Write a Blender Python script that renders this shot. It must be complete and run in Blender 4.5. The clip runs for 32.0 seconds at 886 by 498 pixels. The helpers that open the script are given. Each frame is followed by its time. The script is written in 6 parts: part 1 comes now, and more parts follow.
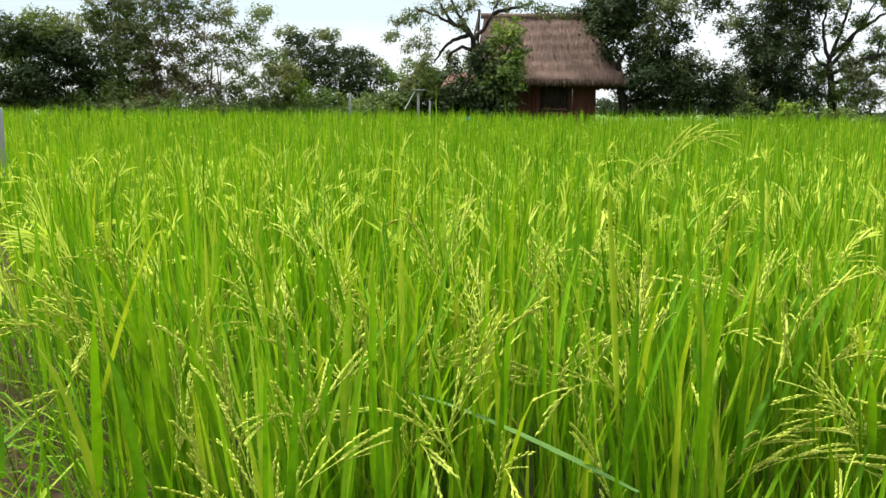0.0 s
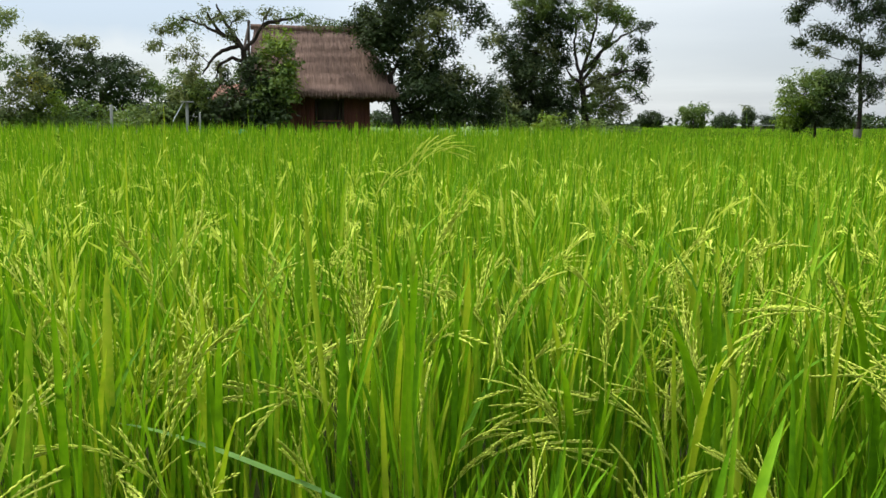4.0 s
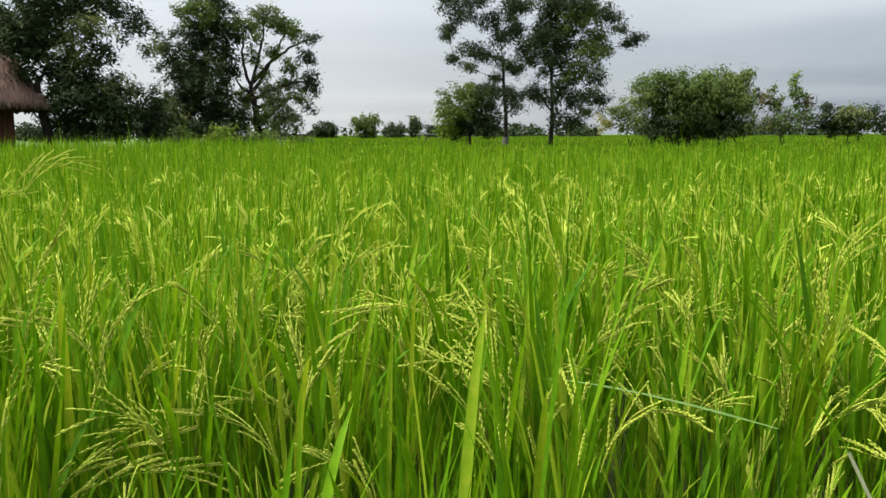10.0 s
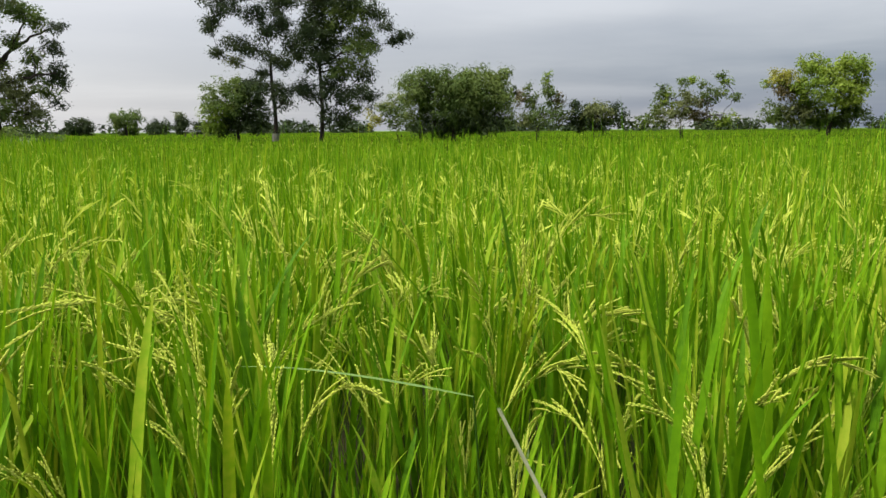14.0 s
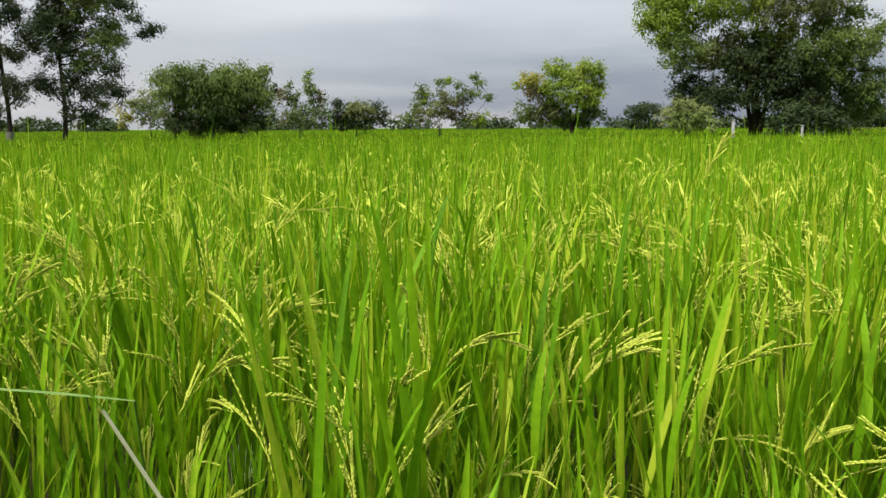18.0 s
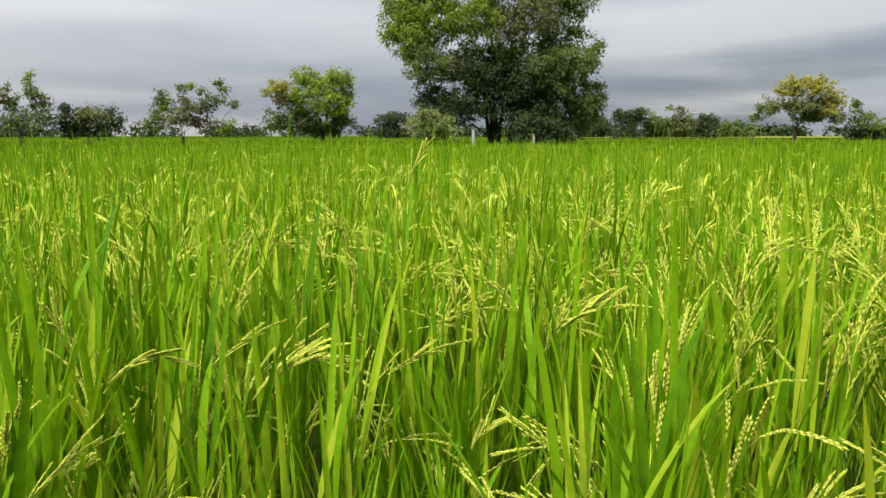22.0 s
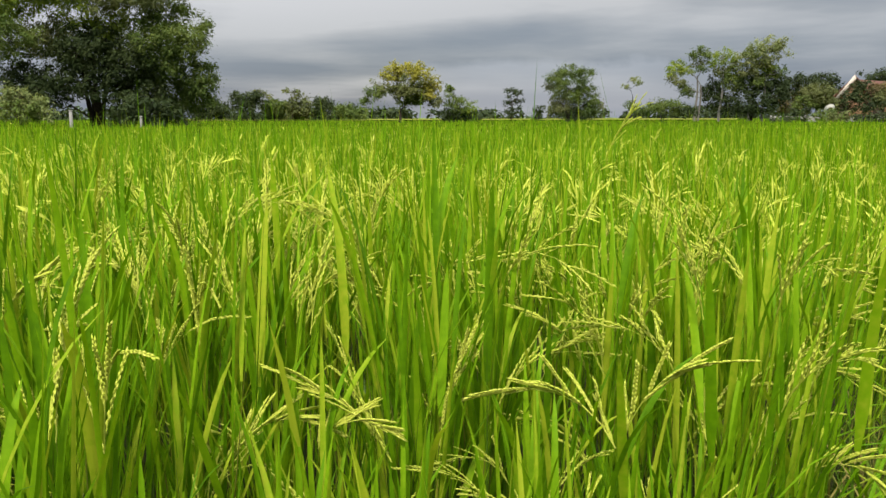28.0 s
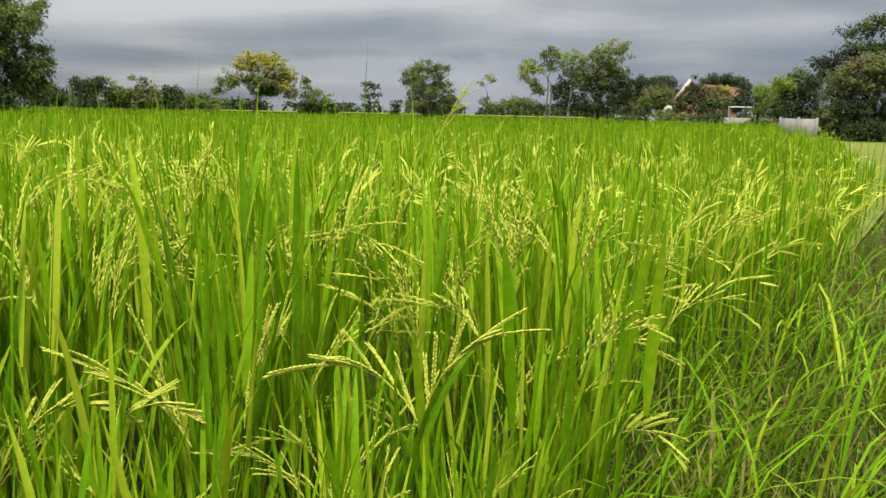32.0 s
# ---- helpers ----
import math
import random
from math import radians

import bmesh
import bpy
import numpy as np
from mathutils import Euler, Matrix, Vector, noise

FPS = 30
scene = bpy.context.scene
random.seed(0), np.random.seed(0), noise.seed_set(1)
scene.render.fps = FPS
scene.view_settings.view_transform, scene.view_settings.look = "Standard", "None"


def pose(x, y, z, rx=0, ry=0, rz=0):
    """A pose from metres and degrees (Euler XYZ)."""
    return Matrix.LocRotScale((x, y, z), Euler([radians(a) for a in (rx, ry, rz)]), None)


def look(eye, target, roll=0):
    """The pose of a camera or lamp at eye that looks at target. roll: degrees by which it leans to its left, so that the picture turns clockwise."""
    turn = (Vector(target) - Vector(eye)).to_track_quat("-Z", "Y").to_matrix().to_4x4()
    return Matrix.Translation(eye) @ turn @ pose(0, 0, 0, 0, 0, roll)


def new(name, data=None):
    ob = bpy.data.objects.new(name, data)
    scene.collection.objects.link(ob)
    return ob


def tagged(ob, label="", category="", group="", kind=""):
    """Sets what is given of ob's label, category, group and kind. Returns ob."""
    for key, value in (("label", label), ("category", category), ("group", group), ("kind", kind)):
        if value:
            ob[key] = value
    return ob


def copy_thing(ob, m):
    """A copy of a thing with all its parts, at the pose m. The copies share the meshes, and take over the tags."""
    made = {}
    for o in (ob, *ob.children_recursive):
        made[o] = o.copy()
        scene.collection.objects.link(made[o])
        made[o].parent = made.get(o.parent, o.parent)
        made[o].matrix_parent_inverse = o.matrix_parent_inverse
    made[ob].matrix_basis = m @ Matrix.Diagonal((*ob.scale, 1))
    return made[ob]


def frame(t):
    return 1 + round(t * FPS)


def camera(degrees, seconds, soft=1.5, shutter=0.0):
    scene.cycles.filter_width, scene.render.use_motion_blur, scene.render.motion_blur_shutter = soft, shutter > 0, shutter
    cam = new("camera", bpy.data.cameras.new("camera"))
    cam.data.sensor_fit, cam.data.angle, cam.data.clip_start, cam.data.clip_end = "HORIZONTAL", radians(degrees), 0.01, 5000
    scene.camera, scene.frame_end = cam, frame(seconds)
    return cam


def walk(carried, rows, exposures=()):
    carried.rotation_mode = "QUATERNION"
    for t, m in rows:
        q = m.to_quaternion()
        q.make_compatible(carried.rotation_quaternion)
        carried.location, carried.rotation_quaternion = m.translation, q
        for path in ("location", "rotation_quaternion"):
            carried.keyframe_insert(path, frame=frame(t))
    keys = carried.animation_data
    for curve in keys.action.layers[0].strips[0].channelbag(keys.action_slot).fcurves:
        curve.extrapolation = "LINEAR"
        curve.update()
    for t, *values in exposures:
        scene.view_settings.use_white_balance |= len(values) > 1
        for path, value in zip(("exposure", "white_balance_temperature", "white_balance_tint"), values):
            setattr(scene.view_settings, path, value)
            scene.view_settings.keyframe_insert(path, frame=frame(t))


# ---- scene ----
cam = camera(56.47, 32.0, soft=1.5)
ROWS = [
    (0.0, 0.0000, 0.0000, 1.4500, 80.378, -0.585, 4.230),
    (0.5, 0.0230, 0.0015, 1.4534, 80.514, -0.488, 2.515),
    (1.0, 0.0461, 0.0002, 1.4544, 80.628, -0.431, 0.582),
    (1.5, 0.0703, 0.0009, 1.4534, 80.734, -0.409, -1.361),
    (2.0, 0.0967, -0.0028, 1.4534, 80.769, -0.467, -3.202),
    (2.5, 0.1084, -0.0050, 1.4529, 80.895, -0.639, -5.063),
    (3.0, 0.1253, -0.0045, 1.4571, 81.075, -0.838, -7.036),
    (3.5, 0.1356, -0.0061, 1.4557, 81.261, -0.589, -8.998),
    (5.5, 0.1807, -0.0120, 1.4548, 81.449, -0.338, -15.884),
    (6.0, 0.1943, -0.0254, 1.4553, 81.589, -0.167, -17.436),
    (6.5, 0.2071, -0.0384, 1.4591, 81.601, -0.073, -18.904),
    (7.0, 0.2228, -0.0470, 1.4593, 81.647, 0.071, -20.449),
    (7.5, 0.2413, -0.0566, 1.4604, 81.745, 0.158, -22.170),
    (8.0, 0.2523, -0.0593, 1.4604, 81.798, 0.081, -24.041),
    (8.5, 0.2696, -0.0598, 1.4566, 81.796, 0.187, -26.084),
    (9.0, 0.2841, -0.0736, 1.4563, 81.792, 0.229, -28.405),
    (9.5, 0.2915, -0.0859, 1.4582, 81.914, 0.220, -30.617),
    (10.0, 0.3058, -0.0984, 1.4593, 82.100, 0.196, -32.778),
    (10.5, 0.3198, -0.1055, 1.4575, 82.113, 0.225, -34.861),
    (11.0, 0.3339, -0.1180, 1.4533, 82.014, 0.308, -36.876),
    (11.5, 0.3460, -0.1346, 1.4508, 81.950, 0.338, -38.861),
    (12.0, 0.3646, -0.1481, 1.4486, 81.945, 0.432, -40.820),
    (12.5, 0.3846, -0.1564, 1.4468, 81.884, 0.488, -42.700),
    (13.0, 0.4014, -0.1608, 1.4436, 81.795, 0.451, -44.521),
    (13.5, 0.4198, -0.1722, 1.4342, 81.774, 0.429, -46.380),
    (15.5, 0.4724, -0.2247, 1.4233, 81.800, 0.240, -53.990),
    (16.0, 0.4894, -0.2431, 1.4199, 81.710, 0.206, -56.143),
    (16.5, 0.5062, -0.2664, 1.4184, 81.719, 0.310, -58.222),
    (17.0, 0.5246, -0.2979, 1.4150, 81.732, 0.348, -60.203),
    (17.5, 0.5406, -0.3238, 1.4133, 81.630, 0.360, -62.143),
    (18.0, 0.5602, -0.3467, 1.4100, 81.626, 0.310, -64.060),
    (18.5, 0.5801, -0.3730, 1.4108, 81.736, 0.261, -66.014),
    (19.0, 0.5947, -0.3885, 1.4115, 81.820, 0.209, -68.079),
    (19.5, 0.6027, -0.4054, 1.4085, 81.838, 0.143, -70.213),
    (20.0, 0.6020, -0.4155, 1.4056, 81.850, 0.088, -72.445),
    (20.5, 0.6142, -0.4394, 1.4087, 81.897, 0.226, -74.512),
    (21.0, 0.6205, -0.4581, 1.4063, 81.991, 0.302, -76.475),
    (21.5, 0.6414, -0.4789, 1.4033, 82.107, 0.181, -78.585),
    (22.0, 0.6690, -0.4992, 1.3976, 82.147, 0.039, -80.913),
    (22.5, 0.6865, -0.5245, 1.3888, 82.128, -0.114, -83.380),
    (23.0, 0.6745, -0.5589, 1.3832, 82.107, -0.342, -85.837),
    (23.5, 0.6489, -0.5903, 1.3832, 82.110, -0.357, -88.156),
    (24.0, 0.6197, -0.6246, 1.3914, 82.044, -0.153, -90.311),
    (24.5, 0.5927, -0.6658, 1.3944, 81.962, 0.267, -92.291),
    (25.0, 0.5761, -0.6964, 1.3911, 81.787, 0.647, -94.273),
    (25.5, 0.5802, -0.7178, 1.3918, 81.633, 0.721, -96.604),
    (26.0, 0.5929, -0.7486, 1.3916, 81.282, 0.441, -99.306),
    (26.5, 0.5996, -0.7779, 1.3787, 80.829, 0.184, -101.370),
    (28.5, 0.5905, -0.8521, 1.3338, 81.089, 0.103, -107.904),
    (29.0, 0.5924, -0.8705, 1.3246, 81.086, 0.023, -109.158),
    (29.5, 0.5920, -0.8836, 1.3177, 81.075, -0.083, -110.513),
    (30.0, 0.5879, -0.8946, 1.3165, 80.992, -0.312, -111.810),
    (30.5, 0.5809, -0.9025, 1.3095, 80.898, -0.612, -112.984),
    (31.0, 0.5786, -0.9070, 1.3102, 80.857, -0.985, -114.121),
    (31.5, 0.5744, -0.9158, 1.3099, 80.812, -1.116, -115.144),
    (32.0, 0.5646, -0.9286, 1.3083, 80.647, -1.151, -116.208),
]
# the clip's camera closes its aperture a little in the first seconds
EXPOSURE = [(0.0, 0.62, 6250, 5), (1.5, 0.46, 6200, 5), (3.5, 0.29, 6150, 5), (6.0, 0.22, 6150, 5), (13.0, 0.08, 6350, 10), (16.0, 0.11, 6400, 11), (18.0, 0.21, 6450, 11), (22.0, 0.21, 6600, 12), (26.0, 0.10, 6700, 12), (32.0, 0.14, 6700, 12)]
walk(cam, [(t, pose(x, y, z, rx, ry, rz)) for t, x, y, z, rx, ry, rz in ROWS], EXPOSURE)

# ---- sky and light ----
SUN_AZ, SUN_EL = -65.0, 52.0
world = bpy.data.worlds.new("overcast_sky")
scene.world = world
world.use_nodes = True
wn, wl = world.node_tree.nodes, world.node_tree.links
wn.clear()


def wnode(kind, **values):
    n = wn.new(kind)
    for i, v in values.items():
        n.inputs[int(i[1:])].default_value = v
    return n


def wmath(op, a, b=0.0, c=0.0):
    n = wn.new("ShaderNodeMath")
    n.operation = op
    for i, v in enumerate((a, b, c)):
        if isinstance(v, (int, float)):
            n.inputs[i].default_value = v
        else:
            wl.new(v, n.inputs[i])
    return n.outputs[0]


def wmix(fac, a, b):
    n = wn.new("ShaderNodeMix")
    n.data_type = "RGBA"
    for i, v in ((0, fac), (6, a), (7, b)):
        if isinstance(v, (int, float, tuple)):
            n.inputs[i].default_value = v
        else:
            wl.new(v, n.inputs[i])
    return n.outputs[2]


def ramp_node(nodes, stops, mode="LINEAR"):
    n = nodes.new("ShaderNodeValToRGB")
    n.color_ramp.interpolation = mode
    el = n.color_ramp.elements
    while len(el) < len(stops):
        el.new(0.5)
    for e, (p, c) in zip(el, stops):
        e.position, e.color = p, (*c, 1)
    return n


sky = wn.new("ShaderNodeTexSky")
sky.sky_type, sky.sun_disc = "NISHITA", False
sky.sun_elevation, sky.sun_rotation = radians(SUN_EL), radians(SUN_AZ)
tc = wn.new("ShaderNodeTexCoord")
sep = wn.new("ShaderNodeSeparateXYZ")
wl.new(tc.outputs["Generated"], sep.inputs[0])
dx, dy, dz = sep.outputs
up = wmath("MAXIMUM", dz, 0.0)
# layered stratus: the way to the sky met with a flat cloud base
low = wmath("ADD", up, 0.055)
px, py = wmath("DIVIDE", dx, low), wmath("DIVIDE", dy, low)
flat = wn.new("ShaderNodeCombineXYZ")
wl.new(px, flat.inputs[0]), wl.new(py, flat.inputs[1])
big = wnode("ShaderNodeTexNoise", _2=0.26, _3=5.0, _4=0.5)
wl.new(flat.outputs[0], big.inputs[0])
fine = wnode("ShaderNodeTexNoise", _2=0.55, _3=6.0, _4=0.55)
wl.new(flat.outputs[0], fine.inputs[0])
cloud = wmath("ADD", wmath("MULTIPLY", big.outputs[0], 0.7), wmath("MULTIPLY", fine.outputs[0], 0.3))
# brighter towards the veiled sun, a slate rain bank on the far side
def towards(a_):
    return wmath("ADD", wmath("MULTIPLY", dx, math.sin(radians(a_))), wmath("MULTIPLY", dy, math.cos(radians(a_))))


east = wmath("MAXIMUM", wmath("MULTIPLY_ADD", towards(68), 3.6, -2.7), wmath("MULTIPLY_ADD", towards(135), 3.6, -2.7))
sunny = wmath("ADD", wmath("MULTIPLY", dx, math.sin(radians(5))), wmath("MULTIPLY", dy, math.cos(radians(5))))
grey = ramp_node(wn, [(0.40, (0.115, 0.135, 0.170)), (0.47, (0.18, 0.195, 0.222)), (0.54, (0.275, 0.283, 0.296)), (0.62, (0.42, 0.422, 0.425))])
wl.new(cloud, grey.inputs[0])
bank = wmath("MULTIPLY", wmath("SMOOTH_MAX", east, 0.0, 0.2),
             wmath("SUBTRACT", 1.0, wmath("MINIMUM", wmath("MULTIPLY", up, 7.5), 1.0)))
col = wmix(wmath("MINIMUM", bank, 0.75), grey.outputs[0], (0.11, 0.155, 0.26, 1))
glow = wmath("POWER", wmath("MAXIMUM", wmath("MULTIPLY_ADD", sunny, 0.6, 0.4), 0.0), 4.5)
col = wmix(wmath("MULTIPLY", glow, 0.82), col, (0.76, 0.745, 0.75, 1))
# paler cloud higher up, over the rain bank
lid = wmath("MULTIPLY", wmath("SMOOTH_MAX", wmath("MULTIPLY_ADD", towards(68), 3.4, -2.3), 0.0, 0.3),
            wmath("MINIMUM", wmath("MAXIMUM", wmath("MULTIPLY_ADD", wmath("MULTIPLY_ADD", fine.outputs[0], 0.05, up), 11.0, -0.75), 0.0), 1.0))
col = wmix(wmath("MINIMUM", wmath("MULTIPLY", lid, 0.55), 0.6), col, (0.58, 0.585, 0.60, 1))


def window(a_, inner, outer):
    """1 within inner degrees of the bearing a_, 0 beyond outer."""
    i_, o_ = math.cos(radians(inner)), math.cos(radians(outer))
    return wmath("MINIMUM", wmath("MAXIMUM", wmath("DIVIDE", wmath("SUBTRACT", towards(a_), o_), i_ - o_), 0.0), 1.0)


def below(h, soft, billow):
    """1 below the height h of the sky, with a billowed upper edge."""
    edge = wmath("MULTIPLY_ADD", puff.outputs[0], billow, h - billow * 0.5)
    return wmath("MINIMUM", wmath("MAXIMUM", wmath("DIVIDE", wmath("SUBTRACT", edge, up), soft), 0.0), 1.0)


puff = wnode("ShaderNodeTexNoise", _2=22.0, _3=4.0, _4=0.55)
wl.new(tc.outputs["Generated"], puff.inputs[0])
# a clear paler band under the edge of the rain cloud, and a low bright cumulus far off
col = wmix(wmath("MULTIPLY", wmath("MULTIPLY", window(114, 6, 12), below(0.070, 0.012, 0.03)), 0.55), col, (0.37, 0.40, 0.47, 1))
col = wmix(wmath("MULTIPLY", wmath("MULTIPLY", window(64.5, 3.0, 6.5), below(0.026, 0.016, 0.03)), 0.6), col, (0.55, 0.53, 0.53, 1))
col = wmix(wmath("MULTIPLY", wmath("MULTIPLY", window(-18, 18, 32), wmath("SUBTRACT", 1.0, below(0.105, 0.025, 0.03))), 0.85), col, (0.46, 0.50, 0.57, 1))
col = wmix(0.02, col, sky.outputs[0])
# an overcast sky is brighter overhead than at the horizon
lift = wmath("MULTIPLY_ADD", wmath("POWER", up, 2.0), 7.0, 0.95)
bg = wn.new("ShaderNodeBackground")
wl.new(col, bg.inputs[0]), wl.new(lift, bg.inputs[1])
wo = wn.new("ShaderNodeOutputWorld")
wl.new(bg.outputs[0], wo.inputs[0])

sun = new("sun", bpy.data.lights.new("sun", "SUN"))
sun.data.energy, sun.data.angle, sun.data.color = 5.4, radians(10), (1.0, 0.95, 0.86)
a, e = radians(SUN_AZ), radians(SUN_EL)
sun.matrix_world = look((60 * math.sin(a) * math.cos(e), 60 * math.cos(a) * math.cos(e), 60 * math.sin(e)), (0, 0, 0))

# ---- materials ----
MATS = {}


def leafy(name, stops, rough=0.5, through_light=0.35, scale=40.0, spread=0.35, gloss=0.35, each=0.85, warmth=(1.25, 1.2, 0.55, 1)):
    """Foliage: colours spread over the pieces, light passing through the blade, fine streaks."""
    if name in MATS:
        return MATS[name]
    m = bpy.data.materials.new(name)
    m.use_nodes = True
    n, l = m.node_tree.nodes, m.node_tree.links
    n.clear()
    geo, info, tco = n.new("ShaderNodeNewGeometry"), n.new("ShaderNodeObjectInfo"), n.new("ShaderNodeTexCoord")
    add = n.new("ShaderNodeMath")
    add.operation = "ADD"
    l.new(geo.outputs["Random Per Island"], add.inputs[0]), l.new(info.outputs["Random"], add.inputs[1])
    fr = n.new("ShaderNodeMath")
    fr.operation = "FRACT"
    l.new(add.outputs[0], fr.inputs[0])
    nz = n.new("ShaderNodeTexNoise")
    nz.inputs[2].default_value, nz.inputs[3].default_value = scale, 3.0
    l.new(tco.outputs["Object"], nz.inputs[0])
    patch = n.new("ShaderNodeTexNoise")
    patch.inputs[2].default_value, patch.inputs[3].default_value = 0.45, 3.0
    l.new(geo.outputs["Position"], patch.inputs[0])
    s1 = n.new("ShaderNodeMath")
    s1.operation = "MULTIPLY_ADD"
    s1.inputs[1].default_value, s1.inputs[2].default_value = 0.55, -0.28
    l.new(nz.outputs[0], s1.inputs[0])
    s2 = n.new("ShaderNodeMath")
    s2.operation = "MULTIPLY_ADD"
    s2.inputs[1].default_value = spread
    l.new(patch.outputs[0], s2.inputs[0]), l.new(s1.outputs[0], s2.inputs[2])
    s3 = n.new("ShaderNodeMath")
    s3.operation = "MULTIPLY_ADD"
    s3.inputs[1].default_value = each
    l.new(fr.outputs[0], s3.inputs[0]), l.new(s2.outputs[0], s3.inputs[2])
    rp = ramp_node(n, stops)
    l.new(s3.outputs[0], rp.inputs[0])
    bs = n.new("ShaderNodeBsdfPrincipled")
    bs.inputs["Roughness"].default_value = rough
    bs.inputs["Specular IOR Level"].default_value = gloss
    l.new(rp.outputs[0], bs.inputs["Base Color"])
    bmp = n.new("ShaderNodeBump")
    bmp.inputs[0].default_value, bmp.inputs[1].default_value = 0.3, 0.002
    l.new(nz.outputs[0], bmp.inputs["Height"]), l.new(bmp.outputs[0], bs.inputs["Normal"])
    tr = n.new("ShaderNodeBsdfTranslucent")
    warm = n.new("ShaderNodeMix")
    warm.data_type, warm.blend_type = "RGBA", "MULTIPLY"
    warm.inputs[0].default_value = 1.0
    l.new(rp.outputs[0], warm.inputs[6])
    warm.inputs[7].default_value = warmth
    l.new(warm.outputs[2], tr.inputs[0])
    mix = n.new("ShaderNodeMixShader")
    mix.inputs[0].default_value = through_light
    l.new(bs.outputs[0], mix.inputs[1]), l.new(tr.outputs[0], mix.inputs[2])
    o = n.new("ShaderNodeOutputMaterial")
    l.new(mix.outputs[0], o.inputs[0])
    MATS[name] = m
    return m


def solid(name, stops, rough=0.8, scale=6.0, stretch=(1, 1, 1), bump=0.5, depth=0.02, gloss=0.3, spread=0.25):
    """Wood, thatch, soil, plaster: two noises through a colour ramp, with relief."""
    if name in MATS:
        return MATS[name]
    m = bpy.data.materials.new(name)
    m.use_nodes = True
    n, l = m.node_tree.nodes, m.node_tree.links
    bs = n["Principled BSDF"]
    tco, mp, info = n.new("ShaderNodeTexCoord"), n.new("ShaderNodeMapping"), n.new("ShaderNodeObjectInfo")
    mp.inputs["Scale"].default_value = stretch
    l.new(tco.outputs["Object"], mp.inputs[0])
    nz, nb = n.new("ShaderNodeTexNoise"), n.new("ShaderNodeTexNoise")
    nz.inputs[2].default_value, nz.inputs[3].default_value, nz.inputs[4].default_value = scale, 6.0, 0.62
    nb.inputs[2].default_value, nb.inputs[3].default_value = scale * 0.13, 3.0
    l.new(mp.outputs[0], nz.inputs[0]), l.new(tco.outputs["Object"], nb.inputs[0])
    s1 = n.new("ShaderNodeMath")
    s1.operation = "MULTIPLY_ADD"
    s1.inputs[1].default_value = 0.6
    l.new(nz.outputs[0], s1.inputs[0])
    s2 = n.new("ShaderNodeMath")
    s2.operation = "MULTIPLY_ADD"
    s2.inputs[1].default_value = 0.45
    l.new(nb.outputs[0], s2.inputs[0]), l.new(s1.outputs[0], s2.inputs[2])
    s3 = n.new("ShaderNodeMath")
    s3.operation = "MULTIPLY_ADD"
    s3.inputs[1].default_value, s3.inputs[2].default_value = spread, -spread / 2
    l.new(info.outputs["Random"], s3.inputs[0]), l.new(s3.outputs[0], s1.inputs[2])
    rp = ramp_node(n, stops)
    l.new(s2.outputs[0], rp.inputs[0]), l.new(rp.outputs[0], bs.inputs["Base Color"])
    bs.inputs["Roughness"].default_value, bs.inputs["Specular IOR Level"].default_value = rough, gloss
    bmp = n.new("ShaderNodeBump")
    bmp.inputs[0].default_value, bmp.inputs[1].default_value = bump, depth
    l.new(nz.outputs[0], bmp.inputs["Height"]), l.new(bmp.outputs[0], bs.inputs["Normal"])
    MATS[name] = m
    return m


RICE_LEAF = leafy("rice_leaf", [(0.0, (0.044, 0.120, 0.003)), (0.4, (0.096, 0.215, 0.003)), (0.75, (0.160, 0.295, 0.006)), (1.0, (0.27, 0.34, 0.02))], 0.6, 0.32, 60, 0.3, 0.08)
# stem colour darkened to deepen the shade between the plants
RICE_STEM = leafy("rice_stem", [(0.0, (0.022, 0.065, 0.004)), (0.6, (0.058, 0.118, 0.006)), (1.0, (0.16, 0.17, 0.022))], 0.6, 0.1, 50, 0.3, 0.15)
RICE_GRAIN = leafy("rice_grain", [(0.0, (0.41, 0.49, 0.048)), (0.5, (0.52, 0.56, 0.085)), (1.0, (0.62, 0.61, 0.155))], 0.75, 0.28, 60, 0.25, 0.03, 0.5, (1.07, 1.2, 0.62, 1))
GRASS = leafy("bank_grass", [(0.0, (0.020, 0.050, 0.003)), (0.5, (0.055, 0.105, 0.006)), (0.85, (0.11, 0.145, 0.015)), (1.0, (0.21, 0.18, 0.05))], 0.7, 0.2, 40, 0.4, 0.06)
GREY_BLADE = leafy("grey_green_blade", [(0.0, (0.06, 0.13, 0.016)), (0.6, (0.11, 0.20, 0.030)), (1.0, (0.16, 0.25, 0.05))], 0.5, 0.25, 40, 0.3, 0.3)
WEED = leafy("broad_weed", [(0.0, (0.04, 0.11, 0.008)), (0.6, (0.08, 0.18, 0.012)), (1.0, (0.15, 0.25, 0.02))], 0.65, 0.25, 30, 0.3, 0.1)
# LEAF_DARK is near black: the crowns' shade is put into the leaf colour
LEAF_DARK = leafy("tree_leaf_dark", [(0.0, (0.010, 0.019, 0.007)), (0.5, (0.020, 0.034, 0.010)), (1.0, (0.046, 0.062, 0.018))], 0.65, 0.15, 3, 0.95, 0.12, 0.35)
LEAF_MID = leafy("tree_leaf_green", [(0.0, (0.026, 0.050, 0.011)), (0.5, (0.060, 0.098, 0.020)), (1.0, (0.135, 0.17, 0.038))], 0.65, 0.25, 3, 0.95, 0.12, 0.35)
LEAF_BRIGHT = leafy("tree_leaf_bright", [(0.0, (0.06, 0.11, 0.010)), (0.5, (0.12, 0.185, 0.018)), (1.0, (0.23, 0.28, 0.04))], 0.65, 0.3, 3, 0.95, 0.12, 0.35)
